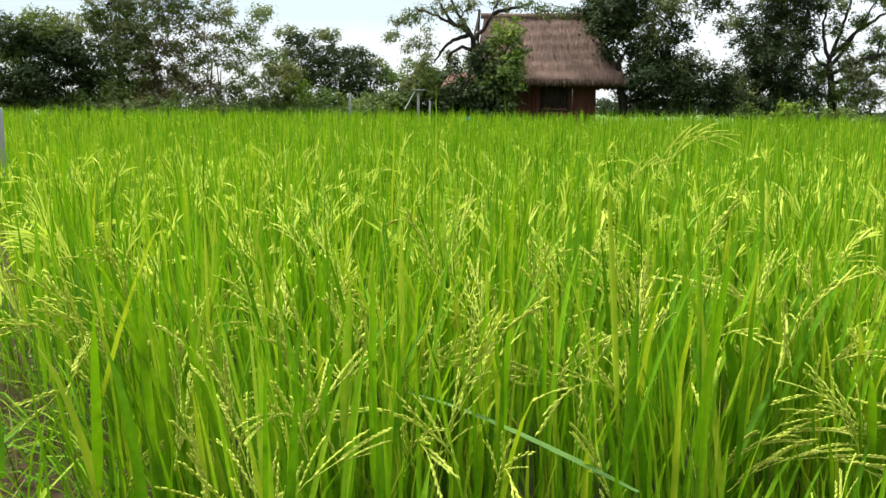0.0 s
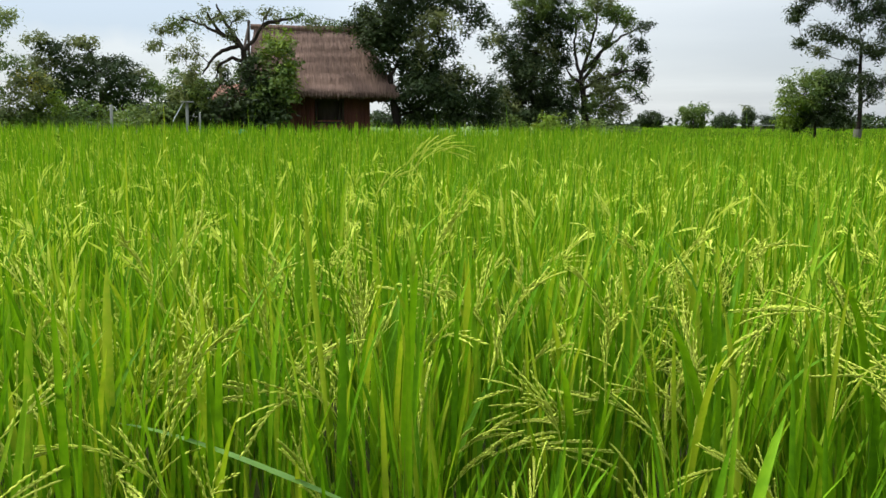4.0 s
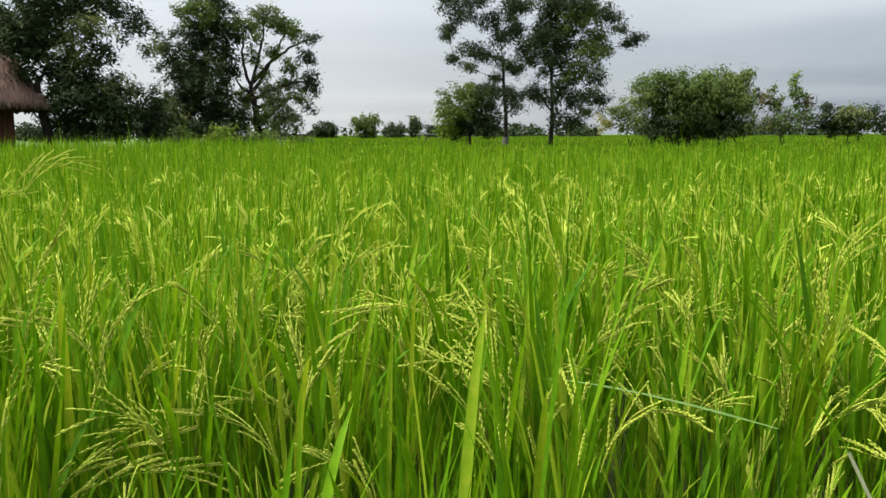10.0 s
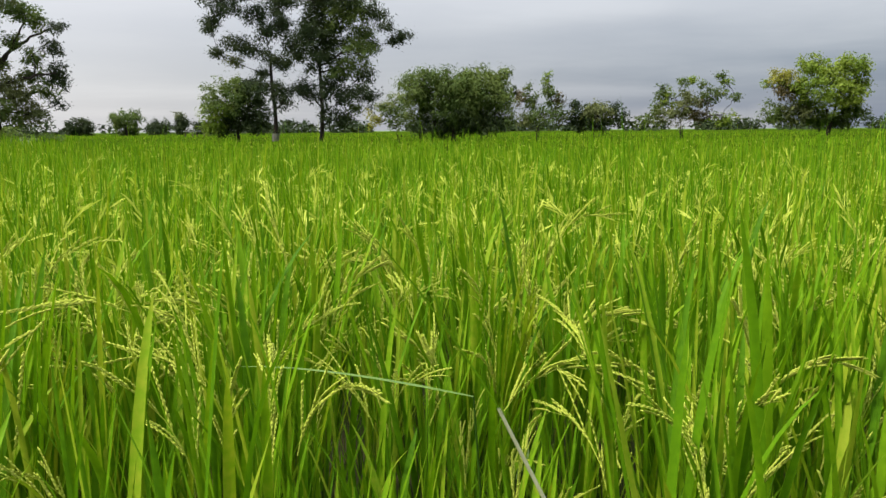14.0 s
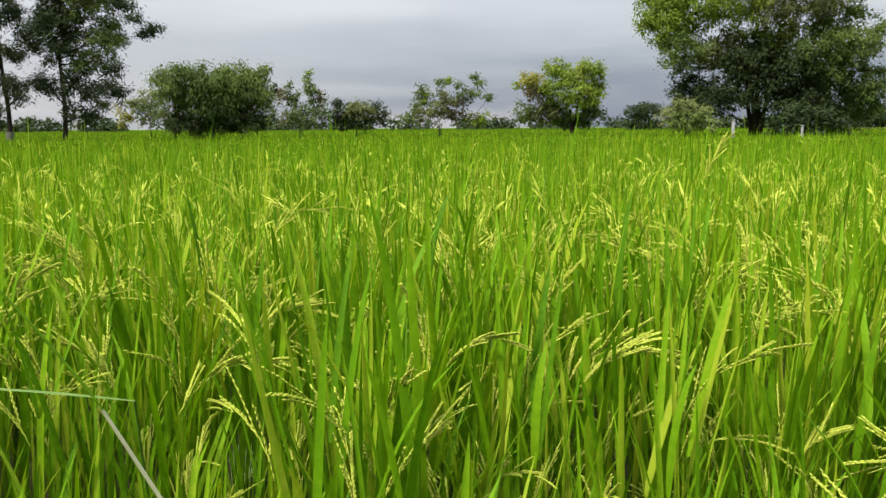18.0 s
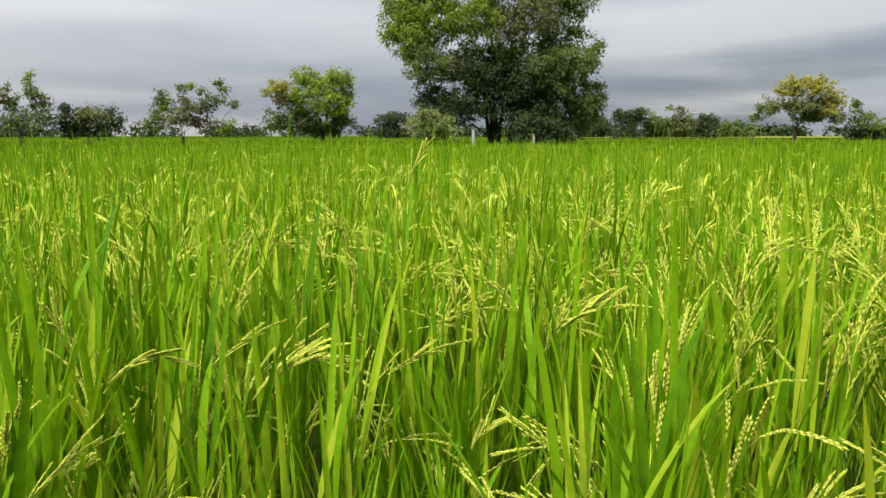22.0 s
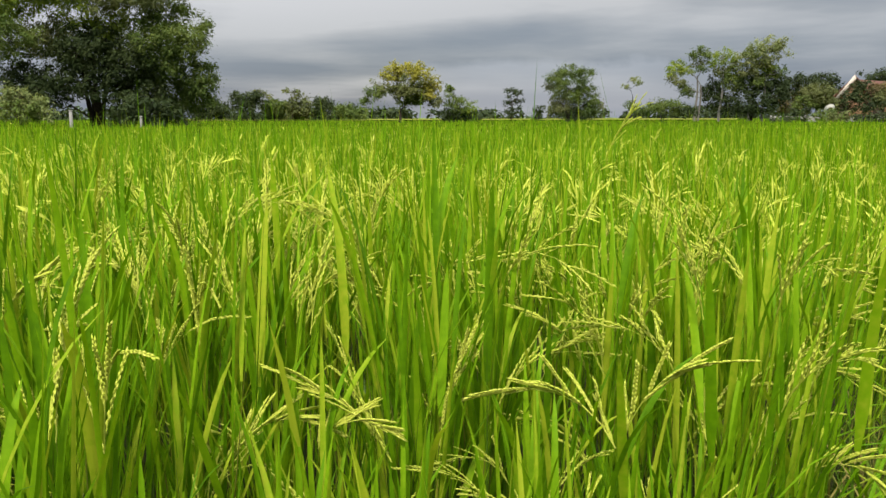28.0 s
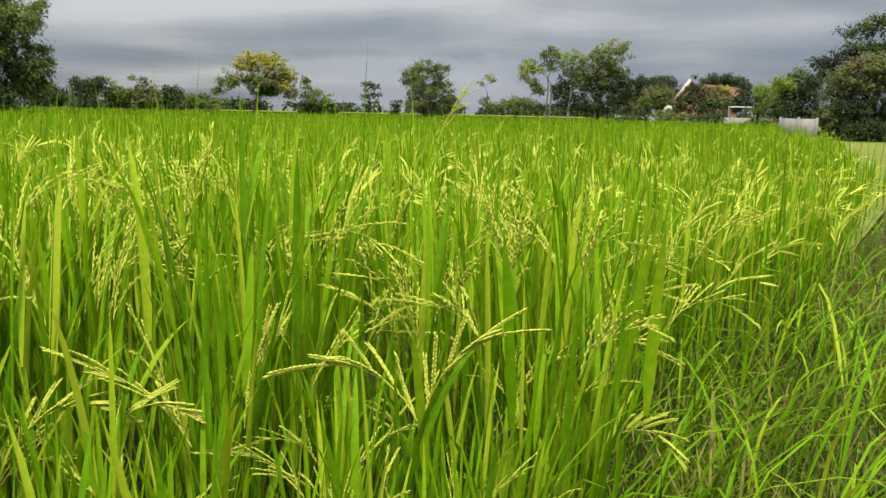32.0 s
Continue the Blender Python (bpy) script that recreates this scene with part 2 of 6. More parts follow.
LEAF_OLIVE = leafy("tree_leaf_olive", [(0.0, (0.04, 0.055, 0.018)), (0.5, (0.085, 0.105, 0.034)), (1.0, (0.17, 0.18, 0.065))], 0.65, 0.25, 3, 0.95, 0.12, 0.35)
RIPE = solid("ripe_rice", [(0.2, (0.09, 0.11, 0.02)), (0.6, (0.16, 0.17, 0.035)), (0.9, (0.22, 0.20, 0.06))], 0.95, 2.0, (1, 1, 1), 0.8, 0.1, 0.0)
LEAF_YELLOW = leafy("tree_leaf_yellow", [(0.0, (0.12, 0.14, 0.02)), (0.5, (0.22, 0.22, 0.035)), (1.0, (0.32, 0.29, 0.05))], 0.65, 0.3, 3, 0.95, 0.1, 0.35)
LEAF_RUSSET = leafy("tree_leaf_russet", [(0.0, (0.045, 0.045, 0.02)), (0.5, (0.10, 0.085, 0.038)), (1.0, (0.17, 0.13, 0.06))], 0.65, 0.25, 3, 0.95, 0.1, 0.35)
LEAF_PALE = leafy("tree_leaf_pale", [(0.0, (0.07, 0.10, 0.03)), (0.5, (0.14, 0.18, 0.06)), (1.0, (0.26, 0.27, 0.11))], 0.65, 0.3, 3, 0.95, 0.1, 0.35)
BARK = solid("bark", [(0.25, (0.014, 0.010, 0.008)), (0.6, (0.034, 0.026, 0.020)), (0.9, (0.085, 0.070, 0.056))], 0.9, 12, (1, 1, 0.25), 0.8, 0.03, 0.1)
BARK_PALE = solid("bark_pale", [(0.25, (0.08, 0.073, 0.06)), (0.6, (0.17, 0.16, 0.14)), (0.9, (0.28, 0.27, 0.25))], 0.85, 12, (1, 1, 0.25), 0.6, 0.02, 0.1)
SOIL = solid("soil_and_grass", [(0.2, (0.035, 0.05, 0.015)), (0.45, (0.08, 0.13, 0.03)), (0.65, (0.14, 0.20, 0.05)), (0.9, (0.20, 0.19, 0.09))], 0.95, 3.0, (1, 1, 1), 0.8, 0.05, 0.1)
MUD = solid("paddy_mud", [(0.2, (0.010, 0.012, 0.005)), (0.6, (0.025, 0.028, 0.010)), (0.9, (0.055, 0.045, 0.02))], 0.9, 5.0, (1, 1, 1), 0.8, 0.04, 0.0)
BANK = solid("bank_earth", [(0.2, (0.018, 0.013, 0.006)), (0.5, (0.048, 0.032, 0.013)), (0.9, (0.11, 0.068, 0.03))], 0.95, 7.0, (1, 1, 1), 0.9, 0.05, 0.1)
# darker than the rice leaves: shade between the plants is put into this colour
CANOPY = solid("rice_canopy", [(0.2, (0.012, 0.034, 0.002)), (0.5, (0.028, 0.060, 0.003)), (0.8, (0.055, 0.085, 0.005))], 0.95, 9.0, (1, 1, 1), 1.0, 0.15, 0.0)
MOWN = solid("mown_grass", [(0.2, (0.07, 0.095, 0.014)), (0.5, (0.13, 0.155, 0.026)), (0.9, (0.21, 0.21, 0.05))], 0.95, 4.0, (1, 1, 1), 0.8, 0.05, 0.1)
THATCH = solid("thatch", [(0.25, (0.060, 0.038, 0.030)), (0.5, (0.135, 0.086, 0.066)), (0.8, (0.27, 0.18, 0.14))], 0.95, 5, (3.2, 0.35, 0.35), 1.0, 0.08, 0.1)
RED_WOOD = solid("red_boards", [(0.2, (0.065, 0.022, 0.014)), (0.6, (0.13, 0.042, 0.027)), (0.9, (0.20, 0.075, 0.045))], 0.75, 8, (1, 1, 0.15), 0.4, 0.01)
LEAF_STRAW = solid("dry_straw", [(0.2, (0.30, 0.30, 0.17)), (0.8, (0.46, 0.45, 0.28))], 0.7, 40, (1, 1, 0.1), 0.3, 0.002, 0.2)
OCHRE = solid("ochre_render", [(0.2, (0.16, 0.09, 0.05)), (0.7, (0.30, 0.18, 0.10))], 0.85, 3, (1, 1, 1), 0.4, 0.01, 0.1)
DARK_WOOD = solid("dark_timber", [(0.2, (0.025, 0.018, 0.014)), (0.8, (0.08, 0.055, 0.04))], 0.85, 8, (1, 1, 0.2), 0.5, 0.01)
CONCRETE = solid("concrete", [(0.2, (0.13, 0.125, 0.115)), (0.6, (0.22, 0.215, 0.195)), (0.9, (0.32, 0.31, 0.29))], 0.9, 5, (1, 1, 1), 0.4, 0.01)
PLASTER = solid("white_plaster", [(0.2, (0.60, 0.58, 0.54)), (0.7, (0.78, 0.76, 0.72))], 0.8, 4, (1, 1, 1), 0.2, 0.01)
CREAM = solid("cream_paint", [(0.2, (0.38, 0.33, 0.27)), (0.8, (0.52, 0.46, 0.38))], 0.8, 4, (1, 1, 1), 0.2, 0.01)
ROOF_RED = solid("red_roof", [(0.2, (0.10, 0.05, 0.035)), (0.7, (0.20, 0.10, 0.07))], 0.8, 5, (1, 1, 1), 0.3, 0.01, 0.1)
METAL = solid("grey_sheet", [(0.2, (0.35, 0.36, 0.37)), (0.8, (0.52, 0.53, 0.54))], 0.45, 5, (1, 1, 1), 0.2, 0.01)
TEAL = solid("teal_net", [(0.2, (0.02, 0.16, 0.13)), (0.8, (0.05, 0.32, 0.26))], 0.7, 9, (1, 1, 1), 0.3, 0.01)

# ---- mesh helpers ----
rng = np.random.default_rng(7)


def np_mesh(name, V, F, mat, smooth=False):
    """A mesh from an array of vertices and an array of triangles or quads."""
    V, F = np.asarray(V, np.float32).reshape(-1, 3), np.asarray(F, np.int32)
    me = bpy.data.meshes.new(name)
    k = F.shape[1]
    me.vertices.add(len(V)), me.loops.add(F.size), me.polygons.add(len(F))
    me.vertices.foreach_set("co", V.ravel())
    me.loops.foreach_set("vertex_index", F.ravel())
    me.polygons.foreach_set("loop_start", np.arange(0, F.size, k, dtype=np.int32))
    if smooth:
        me.polygons.foreach_set("use_smooth", np.ones(len(F), bool))
    me.update()
    me.materials.append(mat)
    return me


def part(name, V, F, mat, parent=None, label="", smooth=False):
    ob = new(name, np_mesh(name, V, F, mat, smooth))
    ob.parent = parent
    return tagged(ob, label)


def thing(name, label, category, group="", x=0, y=0, z=0, rz=0, kind=""):
    ob = new(name)
    ob.matrix_basis = pose(x, y, z, 0, 0, rz)
    ob.empty_display_size = 0.2
    return tagged(ob, label, category, group, kind)


def cat(pieces):
    """Several (V, F) joined to one."""
    Vs, Fs, n = [], [], 0
    for V, F in pieces:
        V = np.asarray(V, float).reshape(-1, 3)
        Vs.append(V), Fs.append(np.asarray(F) + n)
        n += len(V)
    return np.concatenate(Vs), np.concatenate(Fs)


def box_vf(x0, x1, y0, y1, z0, z1, bev=0.0):
    """A box with its upright edges and top edge bevelled."""
    b = min(bev, (x1 - x0) / 3, (y1 - y0) / 3, (z1 - z0) / 3)
    ring = lambda i, z: [(x0 + i, y0 + b, z), (x0 + b, y0 + i, z), (x1 - b, y0 + i, z), (x1 - i, y0 + b, z), (x1 - i, y1 - b, z), (x1 - b, y1 - i, z), (x0 + b, y1 - i, z), (x0 + i, y1 - b, z)]
    if b <= 0:
        V = [(x, y, z) for z in (z0, z1) for x, y in ((x0, y0), (x1, y0), (x1, y1), (x0, y1))]
        F = [(0, 3, 2, 1), (4, 5, 6, 7)] + [(i, (i + 1) % 4, 4 + (i + 1) % 4, 4 + i) for i in range(4)]
        return np.array(V), np.array(F)
    V = ring(0, z0) + ring(0, z1 - b) + [(min(max(x, x0 + b), x1 - b), min(max(y, y0 + b), y1 - b), z1) for x, y, _ in ring(0, 0)]
    F = [(r * 8 + i, r * 8 + (i + 1) % 8, r * 8 + 8 + (i + 1) % 8, r * 8 + 8 + i) for r in (0, 1) for i in range(8)]
    F += [(16, 17, 18, 19), (16, 19, 20, 23), (20, 21, 22, 23), (0, 3, 2, 1), (0, 7, 4, 3), (4, 7, 6, 5)]
    return np.array(V), np.array(F)


def tube(points, radii, sides=6):
    """A tapered tube of quads along points."""
    P = np.asarray(points, float)
    T = np.gradient(P, axis=0)
    T /= np.linalg.norm(T, axis=1)[:, None] + 1e-9
    A = np.cross(T, np.where(abs(T[:, 2:3]) > 0.9, [1.0, 0, 0], [0, 0, 1.0]))
    A /= np.linalg.norm(A, axis=1)[:, None] + 1e-9
    B = np.cross(T, A)
    th = np.arange(sides) * 2 * np.pi / sides
    R = np.asarray(radii, float)[:, None, None]
    V = P[:, None] + R * (np.cos(th)[None, :, None] * A[:, None] + np.sin(th)[None, :, None] * B[:, None])
    n = len(P)
    i, j = np.meshgrid(np.arange(n - 1), np.arange(sides), indexing="ij")
    k = (j + 1) % sides
    F = np.stack([i * sides + j, i * sides + k, (i + 1) * sides + k, (i + 1) * sides + j], -1).reshape(-1, 4)
    return V.reshape(-1, 3), F

# ---- plants in arrays ----


def blades(base, length, az, tilt, bend, width, n=6, fold=0.0, twist=0.0):
    """Grass blades: each a strip (or a folded strip) that bows over as it rises. All arguments are arrays over the blades."""
    N = len(base)
    s = np.linspace(0, 1, n + 1)
    th = tilt[:, None] + bend[:, None] * s[None] ** 2.2
    ds = length[:, None] / n
    r = np.concatenate([np.zeros((N, 1)), np.cumsum(np.sin((th[:, 1:] + th[:, :-1]) / 2) * ds, 1)], 1)
    z = np.concatenate([np.zeros((N, 1)), np.cumsum(np.cos((th[:, 1:] + th[:, :-1]) / 2) * ds, 1)], 1)
    ca, sa = np.cos(az)[:, None], np.sin(az)[:, None]
    spine = np.stack([base[:, 0:1] + r * ca, base[:, 1:2] + r * sa, base[:, 2:3] + z], -1)
    w = width[:, None] * np.minimum(1, 0.45 + 3.0 * s)[None] * np.sqrt(np.maximum(1 - s ** 2.6, 0.0))[None] * 0.5
    tw = az[:, None] + twist * s[None]
    side = np.stack([-np.sin(tw), np.cos(tw), np.zeros_like(tw)], -1) * w[..., None]
    if fold:
        lift = np.stack([-np.cos(th) * ca, -np.cos(th) * sa, np.sin(th)], -1) * (w * fold)[..., None]
        V = np.stack([spine - side + lift, spine, spine + side + lift], 2)
        c = 3
    else:
        V = np.stack([spine - side, spine + side], 2)
        c = 2
    per = (n + 1) * c
    F = np.array([(i * c + j, i * c + j + 1, (i + 1) * c + j + 1, (i + 1) * c + j) for i in range(n) for j in range(c - 1)])
    F = (np.arange(N) * per)[:, None, None] + F[None]
    return V.reshape(-1, 3), F.reshape(-1, 4)


def panicles(base, az, length, th0, th1, branches=9, grains=8, size=1.0, seed=1, crude=False, stretch=1.0):
    """Rice panicles: a bowed axis, fingers that leave it and droop, grains along the fingers."""
    g = np.random.default_rng(seed)
    N, n = len(base), 10
    s = np.linspace(0, 1, n + 1)
    th = th0[:, None] + (th1 - th0)[:, None] * s[None] ** 1.3
    ds = length[:, None] / n
    r = np.concatenate([np.zeros((N, 1)), np.cumsum(np.sin(th[:, 1:]) * ds, 1)], 1)
    z = np.concatenate([np.zeros((N, 1)), np.cumsum(np.cos(th[:, 1:]) * ds, 1)], 1)
    ca, sa = np.cos(az)[:, None], np.sin(az)[:, None]
    axis = np.stack([base[:, 0:1] + r * ca, base[:, 1:2] + r * sa, base[:, 2:3] + z], -1)
    tang = np.stack([np.sin(th) * ca, np.sin(th) * sa, np.cos(th)], -1)
    B = branches
    sj = np.clip((np.arange(B)[None] + 0.2 + 0.6 * g.random((N, B))) / B * 0.95, 0, 0.999)
    f = sj * n
    i0 = f.astype(int)
    ii = np.arange(N)[:, None]
    fr = (f - i0)[..., None]
    p0 = axis[ii, i0] * (1 - fr) + axis[ii, np.minimum(i0 + 1, n)] * fr
    t0 = tang[ii, i0]
    sidev = g.normal(size=(N, B, 3))
    sidev -= (sidev * t0).sum(-1, keepdims=True) * t0
    sidev /= np.linalg.norm(sidev, axis=-1, keepdims=True) + 1e-9
    spread = (0.08 + 0.30 * g.random((N, B)))[..., None]
    d0 = t0 + sidev * spread
    d0 /= np.linalg.norm(d0, axis=-1, keepdims=True)
    lb = length[:, None] * (0.52 - 0.22 * sj) * (0.7 + 0.6 * g.random((N, B)))
    sag = np.array([0, 0, -1.0]) * (0.6 + 2.0 * g.random((N, B)))[..., None]
    if crude:
        u = np.linspace(0, 1, 4)
        pts = p0[:, :, None] + d0[:, :, None] * (u[None, None] * lb[..., None])[..., None] + sag[:, :, None] * ((u[None, None] * lb[..., None]) ** 2)[..., None]
        wd = np.cross(d0, g.normal(size=d0.shape))
        wd /= np.linalg.norm(wd, axis=-1, keepdims=True) + 1e-9
        prof = np.array([0.3, 1.0, 0.9, 0.15]) * 0.0046 * size
        V = np.stack([pts - wd[:, :, None] * prof[None, None, :, None], pts + wd[:, :, None] * prof[None, None, :, None]], 3)
        F = np.array([(i * 2, i * 2 + 1, i * 2 + 3, i * 2 + 2) for i in range(3)])
        F = (np.arange(N * B) * 8)[:, None, None] + F[None]
        return V.reshape(-1, 3), F.reshape(-1, 4)
    # each finger a thin stalk closely set with long grains that overlap and stand a little off to either side
    G = grains
    u = (np.arange(G)[None, None] + 0.2 + 0.5 * g.random((N, B, G))) / (G + 0.4)
    ul = u * lb[..., None]
    pos = p0[:, :, None] + d0[:, :, None] * ul[..., None] + sag[:, :, None] * (ul ** 2)[..., None]
    gd = d0[:, :, None] + 2 * sag[:, :, None] * ul[..., None]
    gd /= np.linalg.norm(gd, axis=-1, keepdims=True)
    s1 = np.cross(gd, g.normal(size=(N, B, 1, 3)))
    s1 /= np.linalg.norm(s1, axis=-1, keepdims=True) + 1e-9
    flip = np.where(np.arange(G) % 2, 1.0, -1.0)[None, None, :, None]
    gd = gd + s1 * flip * g.uniform(0.03, 0.09, (N, B, G, 1)) + g.normal(size=pos.shape) * 0.025
    gd /= np.linalg.norm(gd, axis=-1, keepdims=True)
    pos = pos + s1 * flip * 0.0013 * size
    a1 = np.cross(gd, g.normal(size=gd.shape))
    a1 /= np.linalg.norm(a1, axis=-1, keepdims=True) + 1e-9
    a2 = np.cross(gd, a1)
    L, W = 0.0150 * size * stretch, 0.0022 * size
    V = np.stack([pos, pos + gd * L * 0.5 + a1 * W, pos + gd * L * 0.5 + (-0.5 * a1 + 0.87 * a2) * W, pos + gd * L * 0.5 + (-0.5 * a1 - 0.87 * a2) * W, pos + gd * L], 3)
    F = np.array([(0, 2, 1), (0, 3, 2), (0, 1, 3), (4, 1, 2), (4, 2, 3), (4, 3, 1)])
    F = ((np.arange(N * B * G) * 5)[:, None, None] + F[None]).reshape(-1, 3)
    V = V.reshape(-1, 3)
    # the axis, a thin three-sided stalk
    def stalks(Q, rad):
        M, k = Q.shape[:2]
        off = np.array([(1, 0, 0.3), (-0.5, 0.87, -0.3), (-0.5, -0.87, 0)])
        W3 = Q[:, :, None] + off[None, None] * np.asarray(rad)[None, :, None, None]
        fq = []
        for i in range(k - 1):
            for j in range(3):
                a_, b_, c_, d_ = i * 3 + j, i * 3 + (j + 1) % 3, i * 3 + 3 + (j + 1) % 3, i * 3 + 3 + j
                fq += [(a_, b_, c_), (a_, c_, d_)]
        return W3.reshape(-1, 3), ((np.arange(M) * k * 3)[:, None, None] + np.array(fq)[None]).reshape(-1, 3)

    uu = np.linspace(0, 1, 5)
    fing = p0[:, :, None] + d0[:, :, None] * (uu * lb[..., None])[..., None] + sag[:, :, None] * ((uu * lb[..., None]) ** 2)[..., None]
    core = np.array([0.0014, 0.0021, 0.0021, 0.0018, 0.0010]) * size
    return cat([(V, F), stalks(axis[:, ::2], [0.0013 * size] * 6), stalks(fing.reshape(N * B, 5, 3), core)])


# the field's edge: a straight bank through EDGE along ALONG, rice on the side of INTO
EDGE = np.array([0.30, 0.0])
ALONG, INTO = np.array([0.535, -0.845]), np.array([0.845, 0.535])
BAY = np.array([0.45, -0.45])


def into(xy):
    return (xy - EDGE) @ INTO


def hills(r0, r1, step, seed, margin=0.40):
    """Places of rice hills in a ring round the bay, on a jittered grid."""
    g = np.random.default_rng(seed)
    c = np.arange(-r1, r1, step)
    X, Y = np.meshgrid(c, c)
    P = np.stack([X.ravel(), Y.ravel()], 1) + g.uniform(-0.42, 0.42, (X.size, 2)) * step + BAY
    d = np.linalg.norm(P - BAY, axis=1)
    keep = (d >= r0) & (d < r1) & (into(P) > margin - 0.55 * np.clip(-(P - EDGE) @ ALONG - 0.7, 0, 1) + 0.13 * np.maximum((P - EDGE) @ ALONG - 11.0, 0) + 0.12 * np.sin(P @ ALONG * 2.1))
    return P[keep]


def polar_ok(P):
    az_ = np.degrees(np.arctan2(P[:, 0] - BAY[0], P[:, 1] - BAY[1]))
    return (az_ > -36) & (az_ < 156)

# ---- ground ----


def ground_sheet():
    """One sheet to the horizon, finer near the bay, with gentle swells."""
    r = np.concatenate([np.linspace(0.0, 12, 40)[1:], np.geomspace(13, 3500, 46)])
    th = np.linspace(0, 2 * np.pi, 97)[:-1]
    R, T = np.meshgrid(r, th, indexing="ij")
    X, Y = BAY[0] + R * np.cos(T), BAY[1] + R * np.sin(T)
    Z = 0.02 * np.sin(X * 3.1 + 0.4) * np.sin(Y * 2.7) * (R < 40) - 0.02
    V = np.concatenate([[[*BAY, -0.02]], np.stack([X, Y, Z], -1).reshape(-1, 3)])
    n = len(th)
    F = [(1 + i * n + j, 1 + (i + 1) * n + j, 1 + (i + 1) * n + (j + 1) % n, 1 + i * n + (j + 1) % n) for i in range(len(r) - 1) for j in range(n)]
    tri = [(0, 1 + j, 1 + (j + 1) % n, 1 + (j + 1) % n) for j in range(n)]
    me = bpy.data.meshes.new("ground")
    me.from_pydata(V.tolist(), [], F + [t[:3] for t in tri])
    me.materials.append(SOIL)
    return tagged(new("ground", me), "flat farmland soil with short grass", "ground", kind="structure")


ground_sheet()


def strip(name, label, a0, a1, s_list, z_list, mat, step=0.35, rough=0.03, category="ground"):
    """A long strip along the bank: a profile of (into, height) swept along it, with uneven relief."""
    g = np.random.default_rng(len(name))
    al = np.concatenate([np.arange(-6, 6, step * 0.5), np.geomspace(6, a1, 60)])
    al = np.concatenate([-np.geomspace(6, -a0, 40)[::-1], al])
    V, n = [], len(s_list)
    for a_ in al:
        for s_, z_ in zip(s_list, z_list):
            w = 0.05 * math.sin(a_ * 1.7 + s_ * 3) + 0.03 * math.sin(a_ * 4.1)
            p = EDGE + ALONG * a_ + INTO * (s_ + w)
            V.append((p[0], p[1], z_ + g.normal() * rough))
    F = [(i * n + j, i * n + j + 1, (i + 1) * n + j + 1, (i + 1) * n + j) for i in range(len(al) - 1) for j in range(n - 1)]
    ob = new(name, np_mesh(name, V, F, mat, True))
    return tagged(ob, label, category, kind="structure")


strip("paddy_floor", "dark wet mud under the standing rice", -34, 60, np.linspace(0.35, 34, 30), [0.0] * 30, MUD, rough=0.008)
strip("bank", "low earth bank with trampled grass along the rice", -60, 90, [-2.4, -1.9, -1.3, -0.6, 0.0, 0.3, 0.5], [-0.03, 0.08, 0.15, 0.16, 0.15, 0.08, -0.03], BANK, rough=0.012)
strip("mown_field", "yellow-green cut grass beyond the bank", -60, 120, [-60, -30, -15, -8, -5, -2.3], [0.01, 0.02, 0.02, 0.02, 0.02, 0.02], MOWN, rough=0.006)


# the cut grass widens where the rice draws back from the bank
al = np.concatenate([np.linspace(10, 60, 60), np.geomspace(62, 180, 24)])
V = [(*(EDGE + ALONG * a_ + INTO * (0.45 + u * max(0.13 * (a_ - 10.0), 0.05))), 0.035 + 0.012 * math.sin(a_ * 3 + u * 9)) for a_ in al for u in np.linspace(0, 1, 9)]
F = [(i * 9 + j, i * 9 + j + 1, i * 9 + 10 + j, i * 9 + 9 + j) for i in range(len(al) - 1) for j in range(8)]
tagged(new("mown_verge", np_mesh("mown_verge", V, F, MOWN)), "wedge of yellow-green cut grass beside the rice", "ground", kind="structure")
# a ripe field beyond the green one
ring = [(r_, math.radians(a_)) for r_ in np.linspace(106, 230, 10) for a_ in np.linspace(87, 126, 40)]
V = [(BAY[0] + r_ * math.sin(a_), BAY[1] + r_ * math.cos(a_), 1.06) for r_, a_ in ring]
F = [(i * 40 + j, i * 40 + j + 1, i * 40 + 41 + j, i * 40 + 40 + j) for i in range(9) for j in range(39)]
tagged(new("ripe_field", np_mesh("ripe_field", V, F, RIPE)), "distant straw-coloured ripe rice", "rice field", kind="stuff")


